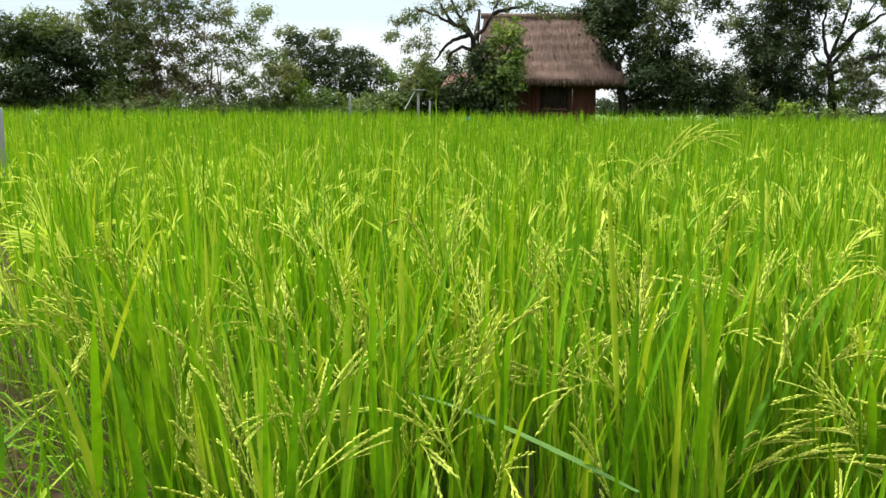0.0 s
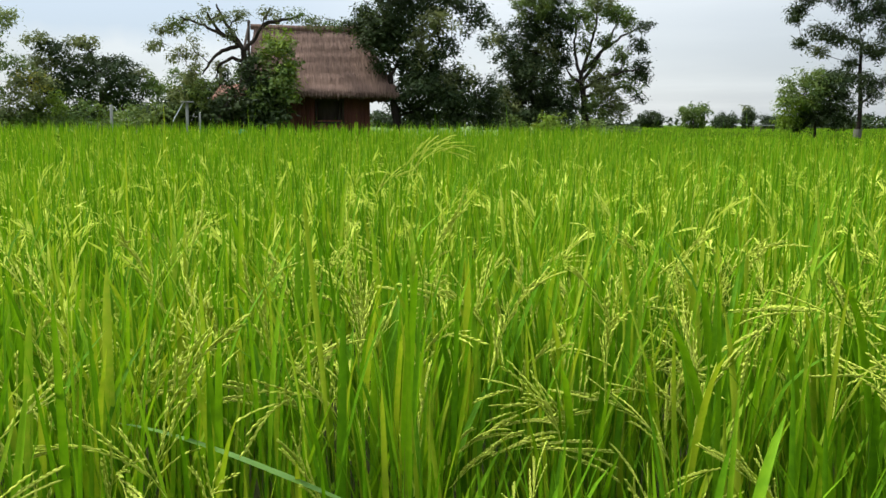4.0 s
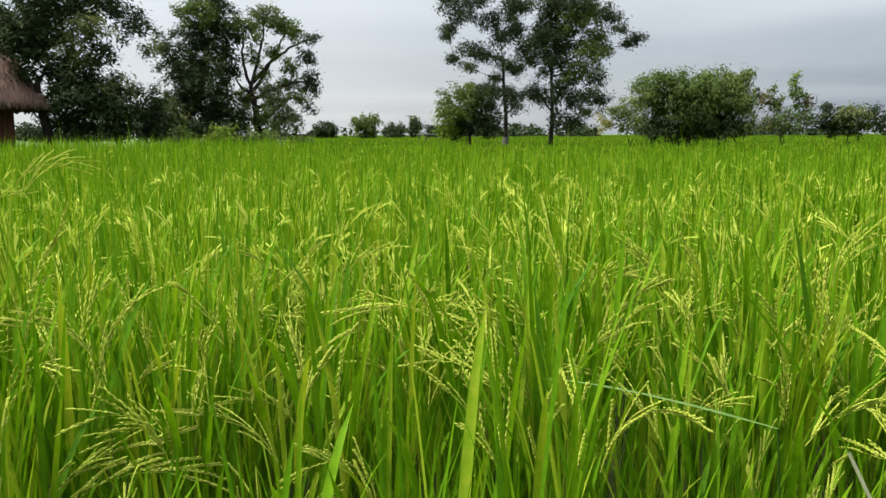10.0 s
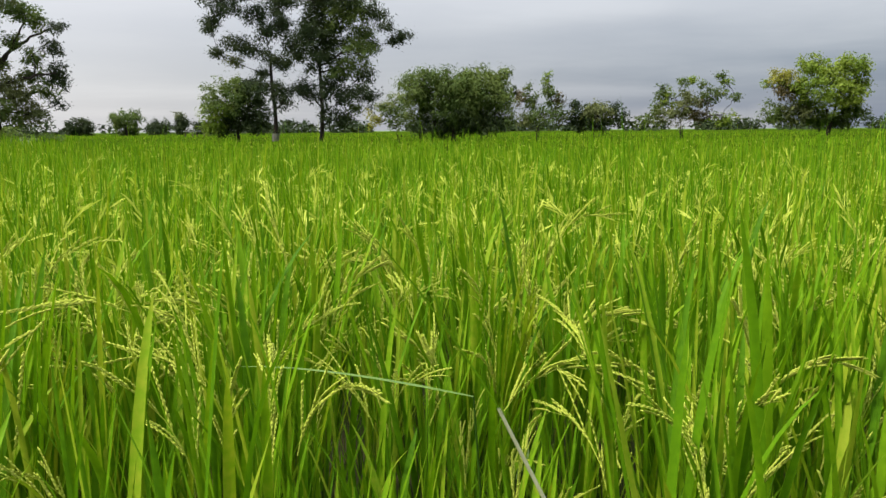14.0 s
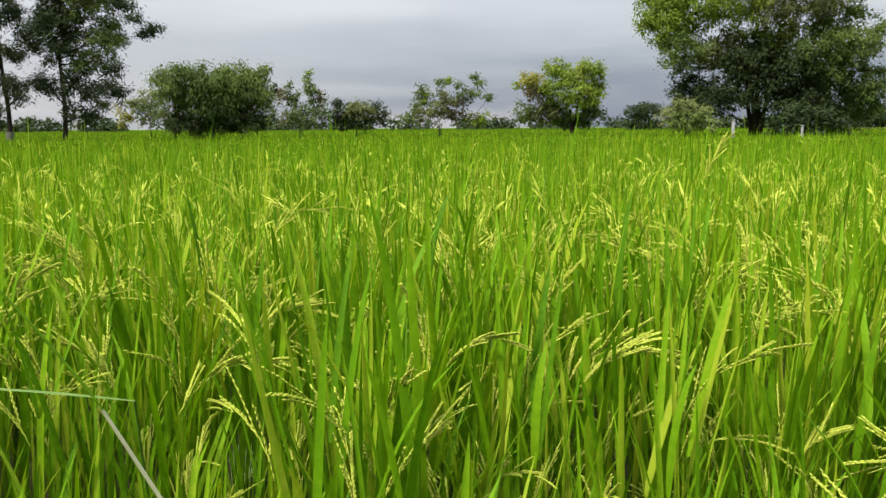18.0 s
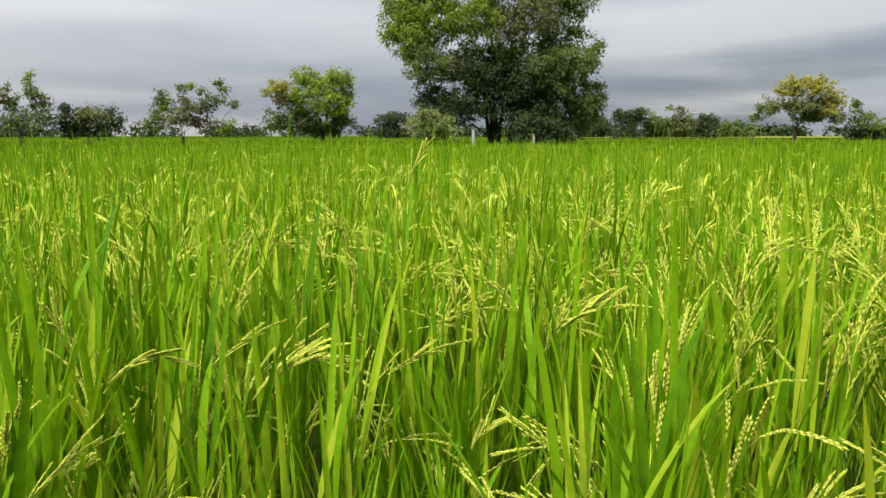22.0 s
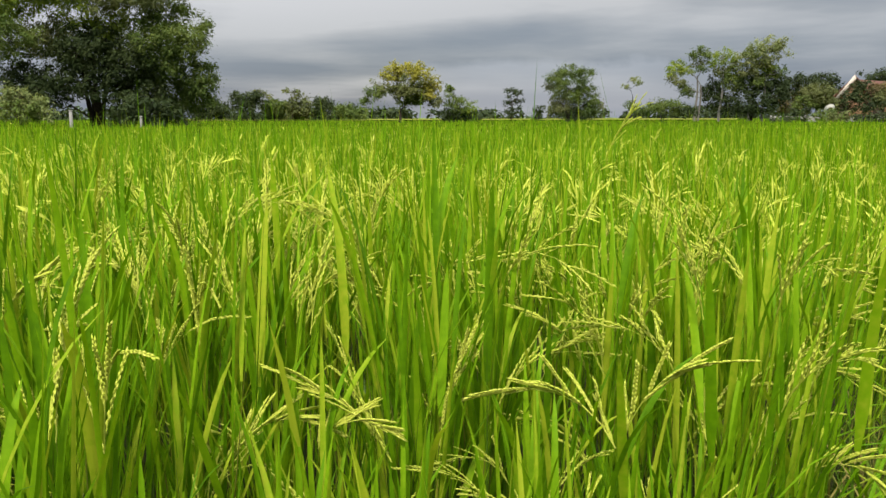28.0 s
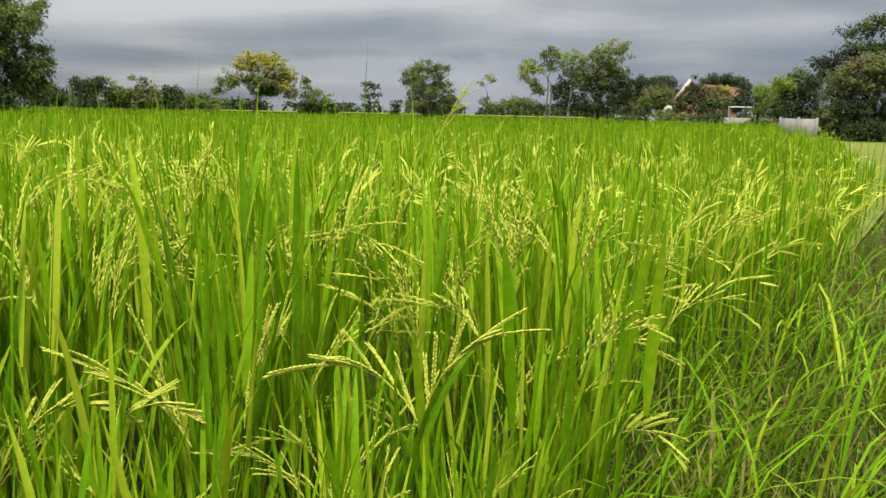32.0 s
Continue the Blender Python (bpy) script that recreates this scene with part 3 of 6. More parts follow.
# far rice: the closed top of the stand, seen flat, its own shade in the colour
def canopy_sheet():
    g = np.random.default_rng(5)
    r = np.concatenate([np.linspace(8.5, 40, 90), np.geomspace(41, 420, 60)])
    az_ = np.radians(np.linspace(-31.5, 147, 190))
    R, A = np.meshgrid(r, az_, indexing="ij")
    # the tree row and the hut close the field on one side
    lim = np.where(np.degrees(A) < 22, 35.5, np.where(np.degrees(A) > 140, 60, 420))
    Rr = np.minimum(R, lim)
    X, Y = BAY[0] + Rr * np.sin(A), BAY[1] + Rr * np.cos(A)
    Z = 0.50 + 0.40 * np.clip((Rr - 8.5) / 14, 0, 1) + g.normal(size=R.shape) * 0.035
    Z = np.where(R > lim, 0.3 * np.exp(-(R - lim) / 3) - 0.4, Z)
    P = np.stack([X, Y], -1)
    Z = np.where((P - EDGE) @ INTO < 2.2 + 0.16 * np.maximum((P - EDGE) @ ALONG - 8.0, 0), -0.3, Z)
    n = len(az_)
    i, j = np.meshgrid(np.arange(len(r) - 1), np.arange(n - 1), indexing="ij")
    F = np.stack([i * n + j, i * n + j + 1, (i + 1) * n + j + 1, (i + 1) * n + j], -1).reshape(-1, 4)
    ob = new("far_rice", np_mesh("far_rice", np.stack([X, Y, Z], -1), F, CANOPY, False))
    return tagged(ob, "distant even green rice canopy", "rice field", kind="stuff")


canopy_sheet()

# ---- rice ----


def stand(P, seed, tillers=8, n=6, fold=0.35, wide=1.0, ears=0.23, cut=0.0, tall=1.0, low=True, head=1.10, stiff=1.0, spikes=0.02, bold=1.0):
    """Stems, leaves and ears for rice hills at P: three (V, F) sets' arguments as dictionaries of arrays."""
    g = np.random.default_rng(seed)
    M = len(P) * tillers
    base = np.repeat(P, tillers, 0) + g.normal(size=(M, 2)) * 0.034
    s = into(np.repeat(P, tillers, 0))
    la = g.uniform(0, 2 * np.pi, M)
    edge = np.clip((1.0 - s) / 0.6, 0, 1) * g.random(M)
    lean = g.uniform(0.02, 0.15, M) + 0.25 * edge
    la = np.where(g.random(M) < edge, math.atan2(-INTO[1], -INTO[0]) + g.normal(size=M) * 0.7, la)
    tall = np.repeat(np.broadcast_to(np.asarray(tall, float), (len(P),)), tillers)
    h = np.clip(g.normal(0.80, 0.07, M), 0.6, 1.0) * tall
    dirs = np.stack([np.cos(la) * np.tan(lean), np.sin(la) * np.tan(lean), np.ones(M)], 1)
    foot = np.concatenate([base, np.full((M, 1), 0.0)], 1)
    up_ = lambda f: foot + dirs * (h * f)[:, None]
    stems = dict(base=up_(cut), length=h * (1 - cut) * 1.02, az=la, tilt=lean, bend=np.full(M, 0.02), width=np.full(M, 0.0055 * wide))
    sets = []
    # flag leaf, an upright leaf, a low spreading leaf
    for f, lo, hi, t0, t1, b0, b1, w in ((0.90, 0.26, 0.46, 0.04, 0.36, 0.1, 1.0, 0.0118), (0.66, 0.40, 0.66, 0.02, 0.20, 0.05, 0.5, 0.0112), (0.42, 0.40, 0.62, 0.06, 0.34, 0.1, 1.0, 0.0100), (0.15, 0.40, 0.58, 0.15, 0.7, 0.3, 1.5, 0.0095)):
        if (f < 0.6 and not low) or (f < 0.2 and bold > 1):
            continue
        ll = g.uniform(lo, hi, M) * tall * np.where(g.random(M) < 0.05, 1.25 if bold < 1.2 else 1.0, 1.0)
        tilt = g.uniform(t0, t1, M) * stiff
        sets.append(dict(base=up_(f), length=ll, az=la + g.normal(size=M) * 1.2, tilt=tilt, bend=g.uniform(b0, b1, M) * g.random(M) * stiff, width=w * wide * bold * (0.45 + 1.05 * g.random(M) ** 1.4)))
    # a few long leaves that stand above the rest
    e_ = g.random(M) < spikes
    k = int(e_.sum())
    sets.append(dict(base=up_(0.86)[e_], length=np.minimum(np.clip(g.normal(0.78, 0.06, k), 0.6, 0.92), 1.56 - 0.86 * h[e_]), az=g.uniform(0, 6.28, k), tilt=g.uniform(0.0, 0.2, k), bend=g.uniform(0.0, 0.25, k), width=0.0065 * min(wide, 1.3) * g.uniform(0.7, 1.3, k)))
    leaves = {k: np.concatenate([q[k] for q in sets]) for k in sets[0]}
    has = g.random(M) < ears
    k = has.sum()
    ear = dict(base=up_(head)[has], az=la[has] + g.normal(size=k) * 0.9, length=g.uniform(0.20, 0.29, k), th0=g.uniform(0.05, 0.4, k), th1=np.where(g.random(k) < 0.35, g.uniform(0.3, 1.0, k), g.uniform(1.1, 2.5, k)))
    return stems, leaves, ear


def one(d, i):
    return {k: v[i:i + 1] for k, v in d.items()}


def rice_plant(seed):
    """One hill of rice with every stem, leaf and ear a part."""
    ob = thing("rice_plant", "green rice plant in ear with drooping yellow-green panicles", "rice plant", "rice plants by the bank")
    stems, leaves, ear = stand(np.array([[0.0, 0.0]]) + EDGE + 2 * INTO, seed, 11, head=0.99, bold=1.3, spikes=0.0, ears=0.24)
    off = np.array([*(EDGE + 2 * INTO), 0])
    for d, nm, n, fo in ((stems, "stem", 3, 0.9), (leaves, "leaf", 7, 0.35)):
        for i in range(len(d["base"])):
            q = one(d, i)
            q["base"] = q["base"] - off
            V, F = blades(**q, n=n, fold=fo, twist=0.3)
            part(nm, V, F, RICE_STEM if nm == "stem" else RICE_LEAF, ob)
    for i in range(len(ear["base"])):
        q = one(ear, i)
        q["base"] = q["base"] - off
        V, F = panicles(**q, branches=8, grains=18, size=0.88, seed=seed * 31 + i)
        part("panicle", V, F, RICE_GRAIN, ob, "drooping yellow-green ear of grain" if i == 0 else "", True)
    return ob


CLEAR = []


def hero_plant(x, y, z, az, length, th0, th1):
    """A single strong stem whose ear stands at a known place, with its leaves."""
    if z < 1.1:
        CLEAR.append((x, y))
    k = int(x * 100) + int(y * 100) + int(z * 1000)
    g = np.random.default_rng(abs(k))
    fx, fy = x - 0.10 * math.cos(az) + g.normal() * 0.03, y - 0.10 * math.sin(az) + g.normal() * 0.03
    ob = thing("rice_plant", "tall rice stem with one large bowed golden-green ear", "rice plant", "rice plants by the bank", fx, fy)
    b = np.array([x - fx, y - fy, z])
    la, lean = math.atan2(b[1], b[0]), math.atan2(math.hypot(b[0], b[1]), z)
    A = lambda v: np.array([v], float)
    V, F = blades(np.zeros((1, 3)), A(np.linalg.norm(b)), A(la), A(lean), A(0.0), A(0.006), n=3, fold=0.9)
    part("stem", V, F, RICE_STEM, ob)
    for f, ln, t in ((0.85, 0.36, 0.35), (0.6, 0.5, 0.2), (0.4, 0.5, 0.4)) if z < 1.1 else ((0.5, 0.4, 0.3), (0.3, 0.45, 0.4)):
        V, F = blades(A(b * f), A(ln * g.uniform(0.85, 1.15)), A(az + g.normal() * 1.5), A(t * g.uniform(0.5, 1.3)), A(g.uniform(0.1, 1.0)), A(0.017 if z < 1.1 else 0.008), n=7, fold=0.35, twist=0.3)
        part("leaf", V, F, RICE_LEAF, ob)
    V, F = panicles(A(b), A(az), A(length), A(th0), A(th1), branches=9 if z < 1.28 else 4, grains=25 if z < 1.28 else 14, size=1.10 if z < 1.1 else 0.85 if z < 1.28 else 0.55, seed=abs(k))
    part("panicle", V, F, RICE_GRAIN, ob, "large bowed golden-green ear", True)
    return ob


hero_plant(0.07, 2.52, 0.84, -0.09, 0.29, 0.35, 1.45)
hero_plant(0.65, 1.97, 0.91, 3.06, 0.28, 0.30, 2.10)
hero_plant(0.69, 2.01, 0.92, -1.87, 0.26, 0.50, 2.90)
hero_plant(0.20, 1.77, 0.80, -2.98, 0.21, 0.70, 1.75)
hero_plant(0.46, 1.70, 0.67, -0.31, 0.34, 0.50, 1.75)
hero_plant(0.48, 1.65, 0.67, -0.33, 0.34, 0.60, 2.10)
hero_plant(0.98, 1.65, 0.76, -0.79, 0.18, 0.05, 0.70)
hero_plant(1.30, 1.52, 0.80, -0.86, 0.22, 0.20, 2.20)
hero_plant(1.67, 2.24, 0.78, 2.80, 0.16, 0.30, 2.20)
hero_plant(2.10, 0.41, 0.80, 2.42, 0.28, 0.20, 0.35)
hero_plant(2.10, 0.40, 0.90, -1.42, 0.16, 0.50, 1.70)
hero_plant(2.16, 0.12, 0.88, -1.42, 0.22, 0.50, 2.00)
hero_plant(3.16, 0.02, 0.81, -1.60, 0.20, 0.30, 1.60)
hero_plant(1.77, 0.84, 0.84, -0.92, 0.23, 0.50, 1.80)
hero_plant(2.39, -0.44, 0.94, -1.76, 0.23, 0.40, 1.75)
hero_plant(2.03, 0.85, 0.94, -1.03, 0.18, 0.50, 2.10)
hero_plant(2.97, -0.42, 0.85, -1.56, 0.32, 0.40, 1.60)
hero_plant(1.78, -1.49, 0.79, 1.18, 0.23, 0.40, 1.90)
hero_plant(1.78, -1.50, 0.79, -2.38, 0.23, 0.20, 1.20)
hero_plant(1.99, -1.15, 0.72, 1.47, 0.23, 0.40, 1.20)
hero_plant(2.02, -1.02, 0.75, -2.05, 0.16, 0.40, 2.20)
hero_plant(2.06, -0.87, 0.73, -1.71, 0.18, 0.40, 2.00)
hero_plant(2.25, -1.69, 0.53, 1.30, 0.27, 0.40, 2.00)
hero_plant(2.13, -1.82, 0.53, -2.26, 0.33, 0.30, 0.90)
hero_plant(2.44, -1.64, 0.69, -2.09, 0.25, 0.20, 2.20)
hero_plant(1.89, -1.99, 0.63, -2.50, 0.16, 0.60, 2.60)

hero_plant(-0.71, 1.44, 0.71, 0.30, 0.30, 0.40, 1.50)
hero_plant(-0.45, 1.95, 0.78, 0.05, 0.20, 0.30, 1.90)
hero_plant(-0.25, 3.09, 0.95, -2.91, 0.21, 0.30, 2.10)
hero_plant(-0.25, 1.88, 0.80, -0.13, 0.31, 0.70, 2.80)
hero_plant(0.53, 3.56, 1.13, -0.29, 0.20, 0.30, 1.80)
hero_plant(1.77, 1.01, 0.86, 2.48, 0.17, 0.30, 1.20)
hero_plant(1.77, 1.43, 0.92, -0.87, 0.23, 0.30, 1.20)
hero_plant(3.07, 1.61, 0.97, -1.11, 0.28, 0.30, 1.80)
hero_plant(1.29, 1.41, 1.01, 3.03, 0.34, 0.50, 2.90)
hero_plant(0.94, 1.45, 0.84, -0.65, 0.16, 0.10, 0.60)
hero_plant(2.26, 0.19, 0.83, -1.28, 0.25, 0.40, 1.90)
hero_plant(2.25, -0.28, 0.70, -1.75, 0.16, 0.20, 0.80)
hero_plant(3.60, -1.22, 1.01, 1.63, 0.16, 0.20, 0.60)
hero_plant(2.96, -1.95, 0.77, -2.10, 0.31, 0.40, 1.80)
hero_plant(3.31, -1.50, 0.77, -1.93, 0.22, 0.30, 1.60)
hero_plant(2.44, -2.25, 0.68, -2.32, 0.34, 0.50, 1.70)
# tall stalks of grass that overtop the rice
hero_plant(0.62, 3.35, 1.26, 0.1, 0.30, 0.55, 2.0)
hero_plant(0.64, 3.38, 1.20, 0.2, 0.28, 0.30, 1.8)
hero_plant(3.25, -2.24, 1.24, -2.40, 0.18, 0.45, 0.75)
hero_plant(3.65, 0.11, 1.22, -1.36, 0.16, 0.30, 0.60)

NEAR = 2.05
near_places = hills(0.72, NEAR, 0.19, 11)
near_places = np.array([p for i, p in enumerate(near_places) if np.linalg.norm(p - BAY) > 1.22 or i % 2 == 0])


def open_before(p):
    """Whether a hill leaves the view from the bank to the large ears free."""
    for q in CLEAR:
        v = np.array(q) - BAY
        L = np.linalg.norm(v)
        t, side = (p - BAY) @ v / L, abs((p - BAY) @ np.array([v[1], -v[0]]) / L)
        if side < 0.08 and t < L - 0.04:
            return False
    return True


protos = [rice_plant(100 + i) for i in range(9)]
g = np.random.default_rng(3)
for i, p in enumerate(near_places):
    m = pose(p[0], p[1], 0.0, 0, 0, g.uniform(0, 360)) @ Matrix.Scale(g.uniform(0.93, 1.07) * (0.80 if np.linalg.norm(p - BAY) < 1.22 else 1.0 if open_before(p) else 0.74), 4)
    if i < len(protos):
        protos[i].matrix_basis = m
    else:
        ob = copy_thing(protos[g.integers(len(protos))], pose(0, 0, 0))
        ob.matrix_basis = m


def joined(name, label, sets, mat, category="rice", smooth=False):
    V, F = cat(sets)
    return tagged(new(name, np_mesh(name, V, F, mat, smooth)), label, category, kind="stuff")


def field(r0, r1, step, seed, tag, **o):
    P = hills(r0, r1, step, seed)
    P = P[polar_ok(P)]
    if r0 > 30:
        a_ = np.degrees(np.arctan2(P[:, 0] - BAY[0], P[:, 1] - BAY[1]))
        P = P[(a_ > 22.5) & (a_ < 140)]
    n, fold, crude = o.pop("n"), o.pop("fold"), o.pop("crude")
    br, gr, size = o.pop("ear")
    r_, a_ = np.linalg.norm(P - BAY, axis=1), np.degrees(np.arctan2(P[:, 0] - BAY[0], P[:, 1] - BAY[1]))
    o["tall"] = 1 + 0.22 * np.clip((r_ - 12) / 20, 0, 1) * np.clip((26 - a_) / 6, 0, 1)
    # thinner and lower along the open edge
    al_ = (P - EDGE) @ ALONG
    o["tall"] = o["tall"] * (1 - 0.2 * np.clip((al_ - 3) / 4, 0, 1) * np.clip((2.4 - into(P) + 0.13 * np.maximum(al_ - 11, 0)) / 1.2, 0, 1))
    stems, leaves, ear = stand(P, seed, **o)
    if r1 < 12:
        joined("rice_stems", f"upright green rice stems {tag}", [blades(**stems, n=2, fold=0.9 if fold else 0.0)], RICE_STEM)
    joined("rice_leaves", f"long green rice leaves {tag}", [blades(**leaves, n=n, fold=fold, twist=0.3)], RICE_LEAF)
    joined("rice_ears", f"drooping yellow-green rice ears {tag}", [panicles(**ear, branches=br, grains=gr, size=size, seed=seed, crude=crude, stretch=1.5)], RICE_GRAIN, smooth=not crude)


field(NEAR, 3.1, 0.19, 21, "close to the bank", tillers=10, n=5, fold=0.35, crude=False, ear=(9, 10, 0.92), ears=0.21, head=1.03, bold=1.25, spikes=0.0)
field(3.1, 9.0, 0.235, 22, "in the middle of the stand", tillers=8, n=4, fold=0.0, crude=True, ear=(11, 1, 0.85), ears=0.23, wide=1.0, bold=1.05, head=0.98, stiff=0.8, spikes=0.018)
field(9.0, 20.0, 0.30, 23, "farther into the field", tillers=5, n=3, fold=0.0, crude=True, ear=(5, 1, 1.2), ears=0.16, wide=1.25, low=False, head=0.92, stiff=0.5)
field(20.0, 36.0, 0.52, 24, "across the field", tillers=4, n=2, fold=0.0, crude=True, ear=(3, 1, 2.4), ears=0.16, wide=2.3, low=False, head=0.92, stiff=0.45)
field(36.0, 105.0, 1.25, 25, "at the far end of the field", tillers=3, n=2, fold=0.0, crude=True, ear=(3, 1, 3.0), ears=0.06, wide=2.6, low=False, head=0.9, stiff=0.4)


# grass and weeds on the bank
def bank_grass():
    g = np.random.default_rng(9)
    N = 12000
    al = np.concatenate([-0.9 - 1.4 * g.gamma(1.6, 1.6, N // 2), 1.6 + 1.4 * g.gamma(1.6, 1.6, N // 2)])
    s = g.uniform(-2.2, 0.62, N) - 0.5 * (al < 0)
    xy = EDGE + al[:, None] * ALONG + s[:, None] * INTO
    z = 0.15 - 0.15 * np.clip((s - 0.1) / 0.4, 0, 1)
    long_ = g.random(N) < 0.2 + 0.3 * (s > 0.0)
    ln = np.where(long_, g.uniform(0.3, 0.62, N), g.uniform(0.06, 0.22, N))
    bare = np.sin(al * 3.1 + 0.7) * np.sin(s * 4.3 + 1.1 * np.sin(al * 1.7)) + 0.5 * np.sin(al * 7.3 + s * 5.0)
    keep = (bare < 0.35) | (g.random(N) < 0.15) | (s < -0.45) | (s > 0.5)
    xy, z, ln, long_ = xy[keep], z[keep], ln[keep], long_[keep]
    N = len(ln)
    V, F = blades(np.column_stack([xy, z]), ln, g.uniform(0, 6.28, N), g.uniform(0.1, 0.9, N), g.uniform(0.3, 1.5, N), np.where(long_, 0.007, 0.005) * g.uniform(0.7, 1.5, N), n=3)
    tagged(new("bank_grass", np_mesh("bank_grass", V, F, GRASS)), "tangled short green grass on the bank", "grass", kind="stuff")
    # small round-leaved creepers
    K = 5000
    al = np.concatenate([-1.0 - g.gamma(1.6, 1.3, K // 2), 1.8 + g.gamma(1.6, 1.3, K // 2)])
    s = g.uniform(-1.6, 0.35, K)
    c = np.column_stack([EDGE + al[:, None] * ALONG + s[:, None] * INTO, 0.17 + 0.08 * g.random(K)])
    r = g.uniform(0.006, 0.015, K)
    nrm = np.column_stack([g.normal(size=(K, 2)) * 0.45, np.ones(K)])
    a1 = np.cross(nrm, [1.0, 0.2, 0])
    a1 /= np.linalg.norm(a1, axis=1)[:, None]
    a2 = np.cross(nrm, a1)
    th = np.arange(6) * np.pi / 3
    V = c[:, None] + r[:, None, None] * (np.cos(th)[None, :, None] * a1[:, None] + 0.8 * np.sin(th)[None, :, None] * a2[:, None])
    F = np.array([(0, 1, 2, 3), (0, 3, 4, 5)])
    F = ((np.arange(K) * 6)[:, None, None] + F[None]).reshape(-1, 4)
    tagged(new("bank_weeds", np_mesh("bank_weeds", V, F, WEED)), "small round-leaved green weeds among the grass", "weed", kind="stuff")


bank_grass()


def bank_tufts():
    """Fine close turf and leafy weeds at the foot of the rice, with some worn earth between."""
    g = np.random.default_rng(19)
    N = 15000
    al, s = 1.9 + 4.2 * g.random(N) ** 1.3, g.uniform(-1.0, 0.45, N)
    bare = np.sin(al * 2.6 + 0.4) * np.sin(s * 5.0 + al) + 0.4 * np.sin(al * 8.1 + s * 6.0)
    keep = (bare < 0.55) | (g.random(N) < 0.3)
    al, s = al[keep], s[keep]
    N = len(al)
    z = 0.15 - 0.15 * np.clip((s - 0.1) / 0.4, 0, 1)
    ln = np.where(g.random(N) < 0.25, g.uniform(0.18, 0.42, N), g.uniform(0.04, 0.16, N))
    V, F = blades(np.column_stack([EDGE + al[:, None] * ALONG + s[:, None] * INTO, z]), ln, g.uniform(0, 6.28, N), g.uniform(0.1, 1.0, N), g.uniform(0.3, 2.0, N), g.uniform(0.0025, 0.006, N), n=3)
    tagged(new("bank_turf", np_mesh("bank_turf", V, F, GRASS)), "fine tangled green turf with worn earth patches", "grass", kind="stuff")


bank_tufts()


def trodden_grass():
    """Short trodden grass where the bank is wide, and stubble along the cut field."""
    g = np.random.default_rng(29)
    N = 9000
    al, s = g.uniform(-2.2, 2.6, N), g.uniform(-2.2, 0.15, N)
    xy = EDGE + al[:, None] * ALONG + s[:, None] * INTO
    V, F = blades(np.column_stack([xy, np.full(N, 0.13) - 0.1 * (s < -1.8)]), g.uniform(0.03, 0.12, N), g.uniform(0, 6.28, N), g.uniform(0.2, 1.1, N), g.uniform(0.2, 1.5, N), g.uniform(0.003, 0.007, N), n=2)
    tagged(new("trodden_grass", np_mesh("trodden_grass", V, F, GRASS)), "short trodden grass on the earth bank", "grass", kind="stuff")
    N = 6000
    al, s = g.uniform(-9, 14, N), -2.2 - 8.0 * g.random(N) ** 1.4
    xy = EDGE + al[:, None] * ALONG + s[:, None] * INTO
    V, F = blades(np.column_stack([xy, np.full(N, 0.0)]), g.uniform(0.04, 0.16, N), g.uniform(0, 6.28, N), g.uniform(0.1, 0.8, N), g.uniform(0.1, 1.0, N), g.uniform(0.005, 0.011, N), n=2)
    tagged(new("cut_grass", np_mesh("cut_grass", V, F, GRASS)), "short cut grass and stubble beside the bank", "grass", kind="stuff")


trodden_grass()


def bent_leaf():
    """A dry leaning stalk that carries one broad green leaf."""
    ob = thing("leaning_stalk", "pale dry leaning stalk with one broad green leaf", "stalk", "", 1.67, 0.04)
    V, F = tube([(0, 0, -0.02), (-0.19, 0.18, 0.47), (-0.37, 0.35, 0.91), (-0.43, 0.403, 1.075)], [0.0034, 0.0032, 0.0029, 0.0022], 7)
    part("stem", V, F, LEAF_STRAW, ob, "pale dry stem", True)
    A = lambda v: np.array([v], float)
    V, F = blades(np.array([(-0.425, 0.40, 1.065)]), A(0.30), A(math.atan2(0.048, -0.052)), A(0.55), A(0.2), A(0.015), n=6, fold=0.35, twist=0.2)
    part("leaf", V, F, RICE_LEAF, ob)
    return ob


bent_leaf()


def broad_grass(p, q, width):
    """A grass stem that carries one broad blade from p towards q, among the rice."""
    p, q = np.array(p), np.array(q)
    v = q - p
    out = math.atan2(v[1], v[0])
    fx, fy = p[0] - 0.05 * math.cos(out), p[1] - 0.05 * math.sin(out)
    ob = thing("broad_grass", "grass stem with one broad grey-green blade among the rice", "plant", "broad grasses in the rice", fx, fy)
    b = np.array([p[0] - fx, p[1] - fy, p[2]])
    part("stem", *tube([(0, 0, -0.02), b * 0.5 + [0.01, 0, 0], b], [0.0028, 0.0026, 0.0022], 6), RICE_STEM, ob, "", True)
    A = lambda u: np.array([u], float)
    tilt = math.atan2(math.hypot(v[0], v[1]), v[2])
    V, F = blades(b[None], A(np.linalg.norm(v) * 1.03), A(out), A(tilt - 0.08), A(0.5 if width > 0.03 else 0.2), A(width), n=9, fold=0.2, twist=0.25)
    part("blade", V, F, GREY_BLADE, ob, "broad grey-green blade")
    return ob


for p, q, w in (((-0.2, 2.5, 0.44), (-0.122, 2.422, 0.735), 0.036), ((0.234, 1.298, 0.829), (-0.198, 1.706, 0.83), 0.017), ((1.62, 0.8, 0.917), (1.3, 1.09, 0.985), 0.015)):
    broad_grass(p, q, w)


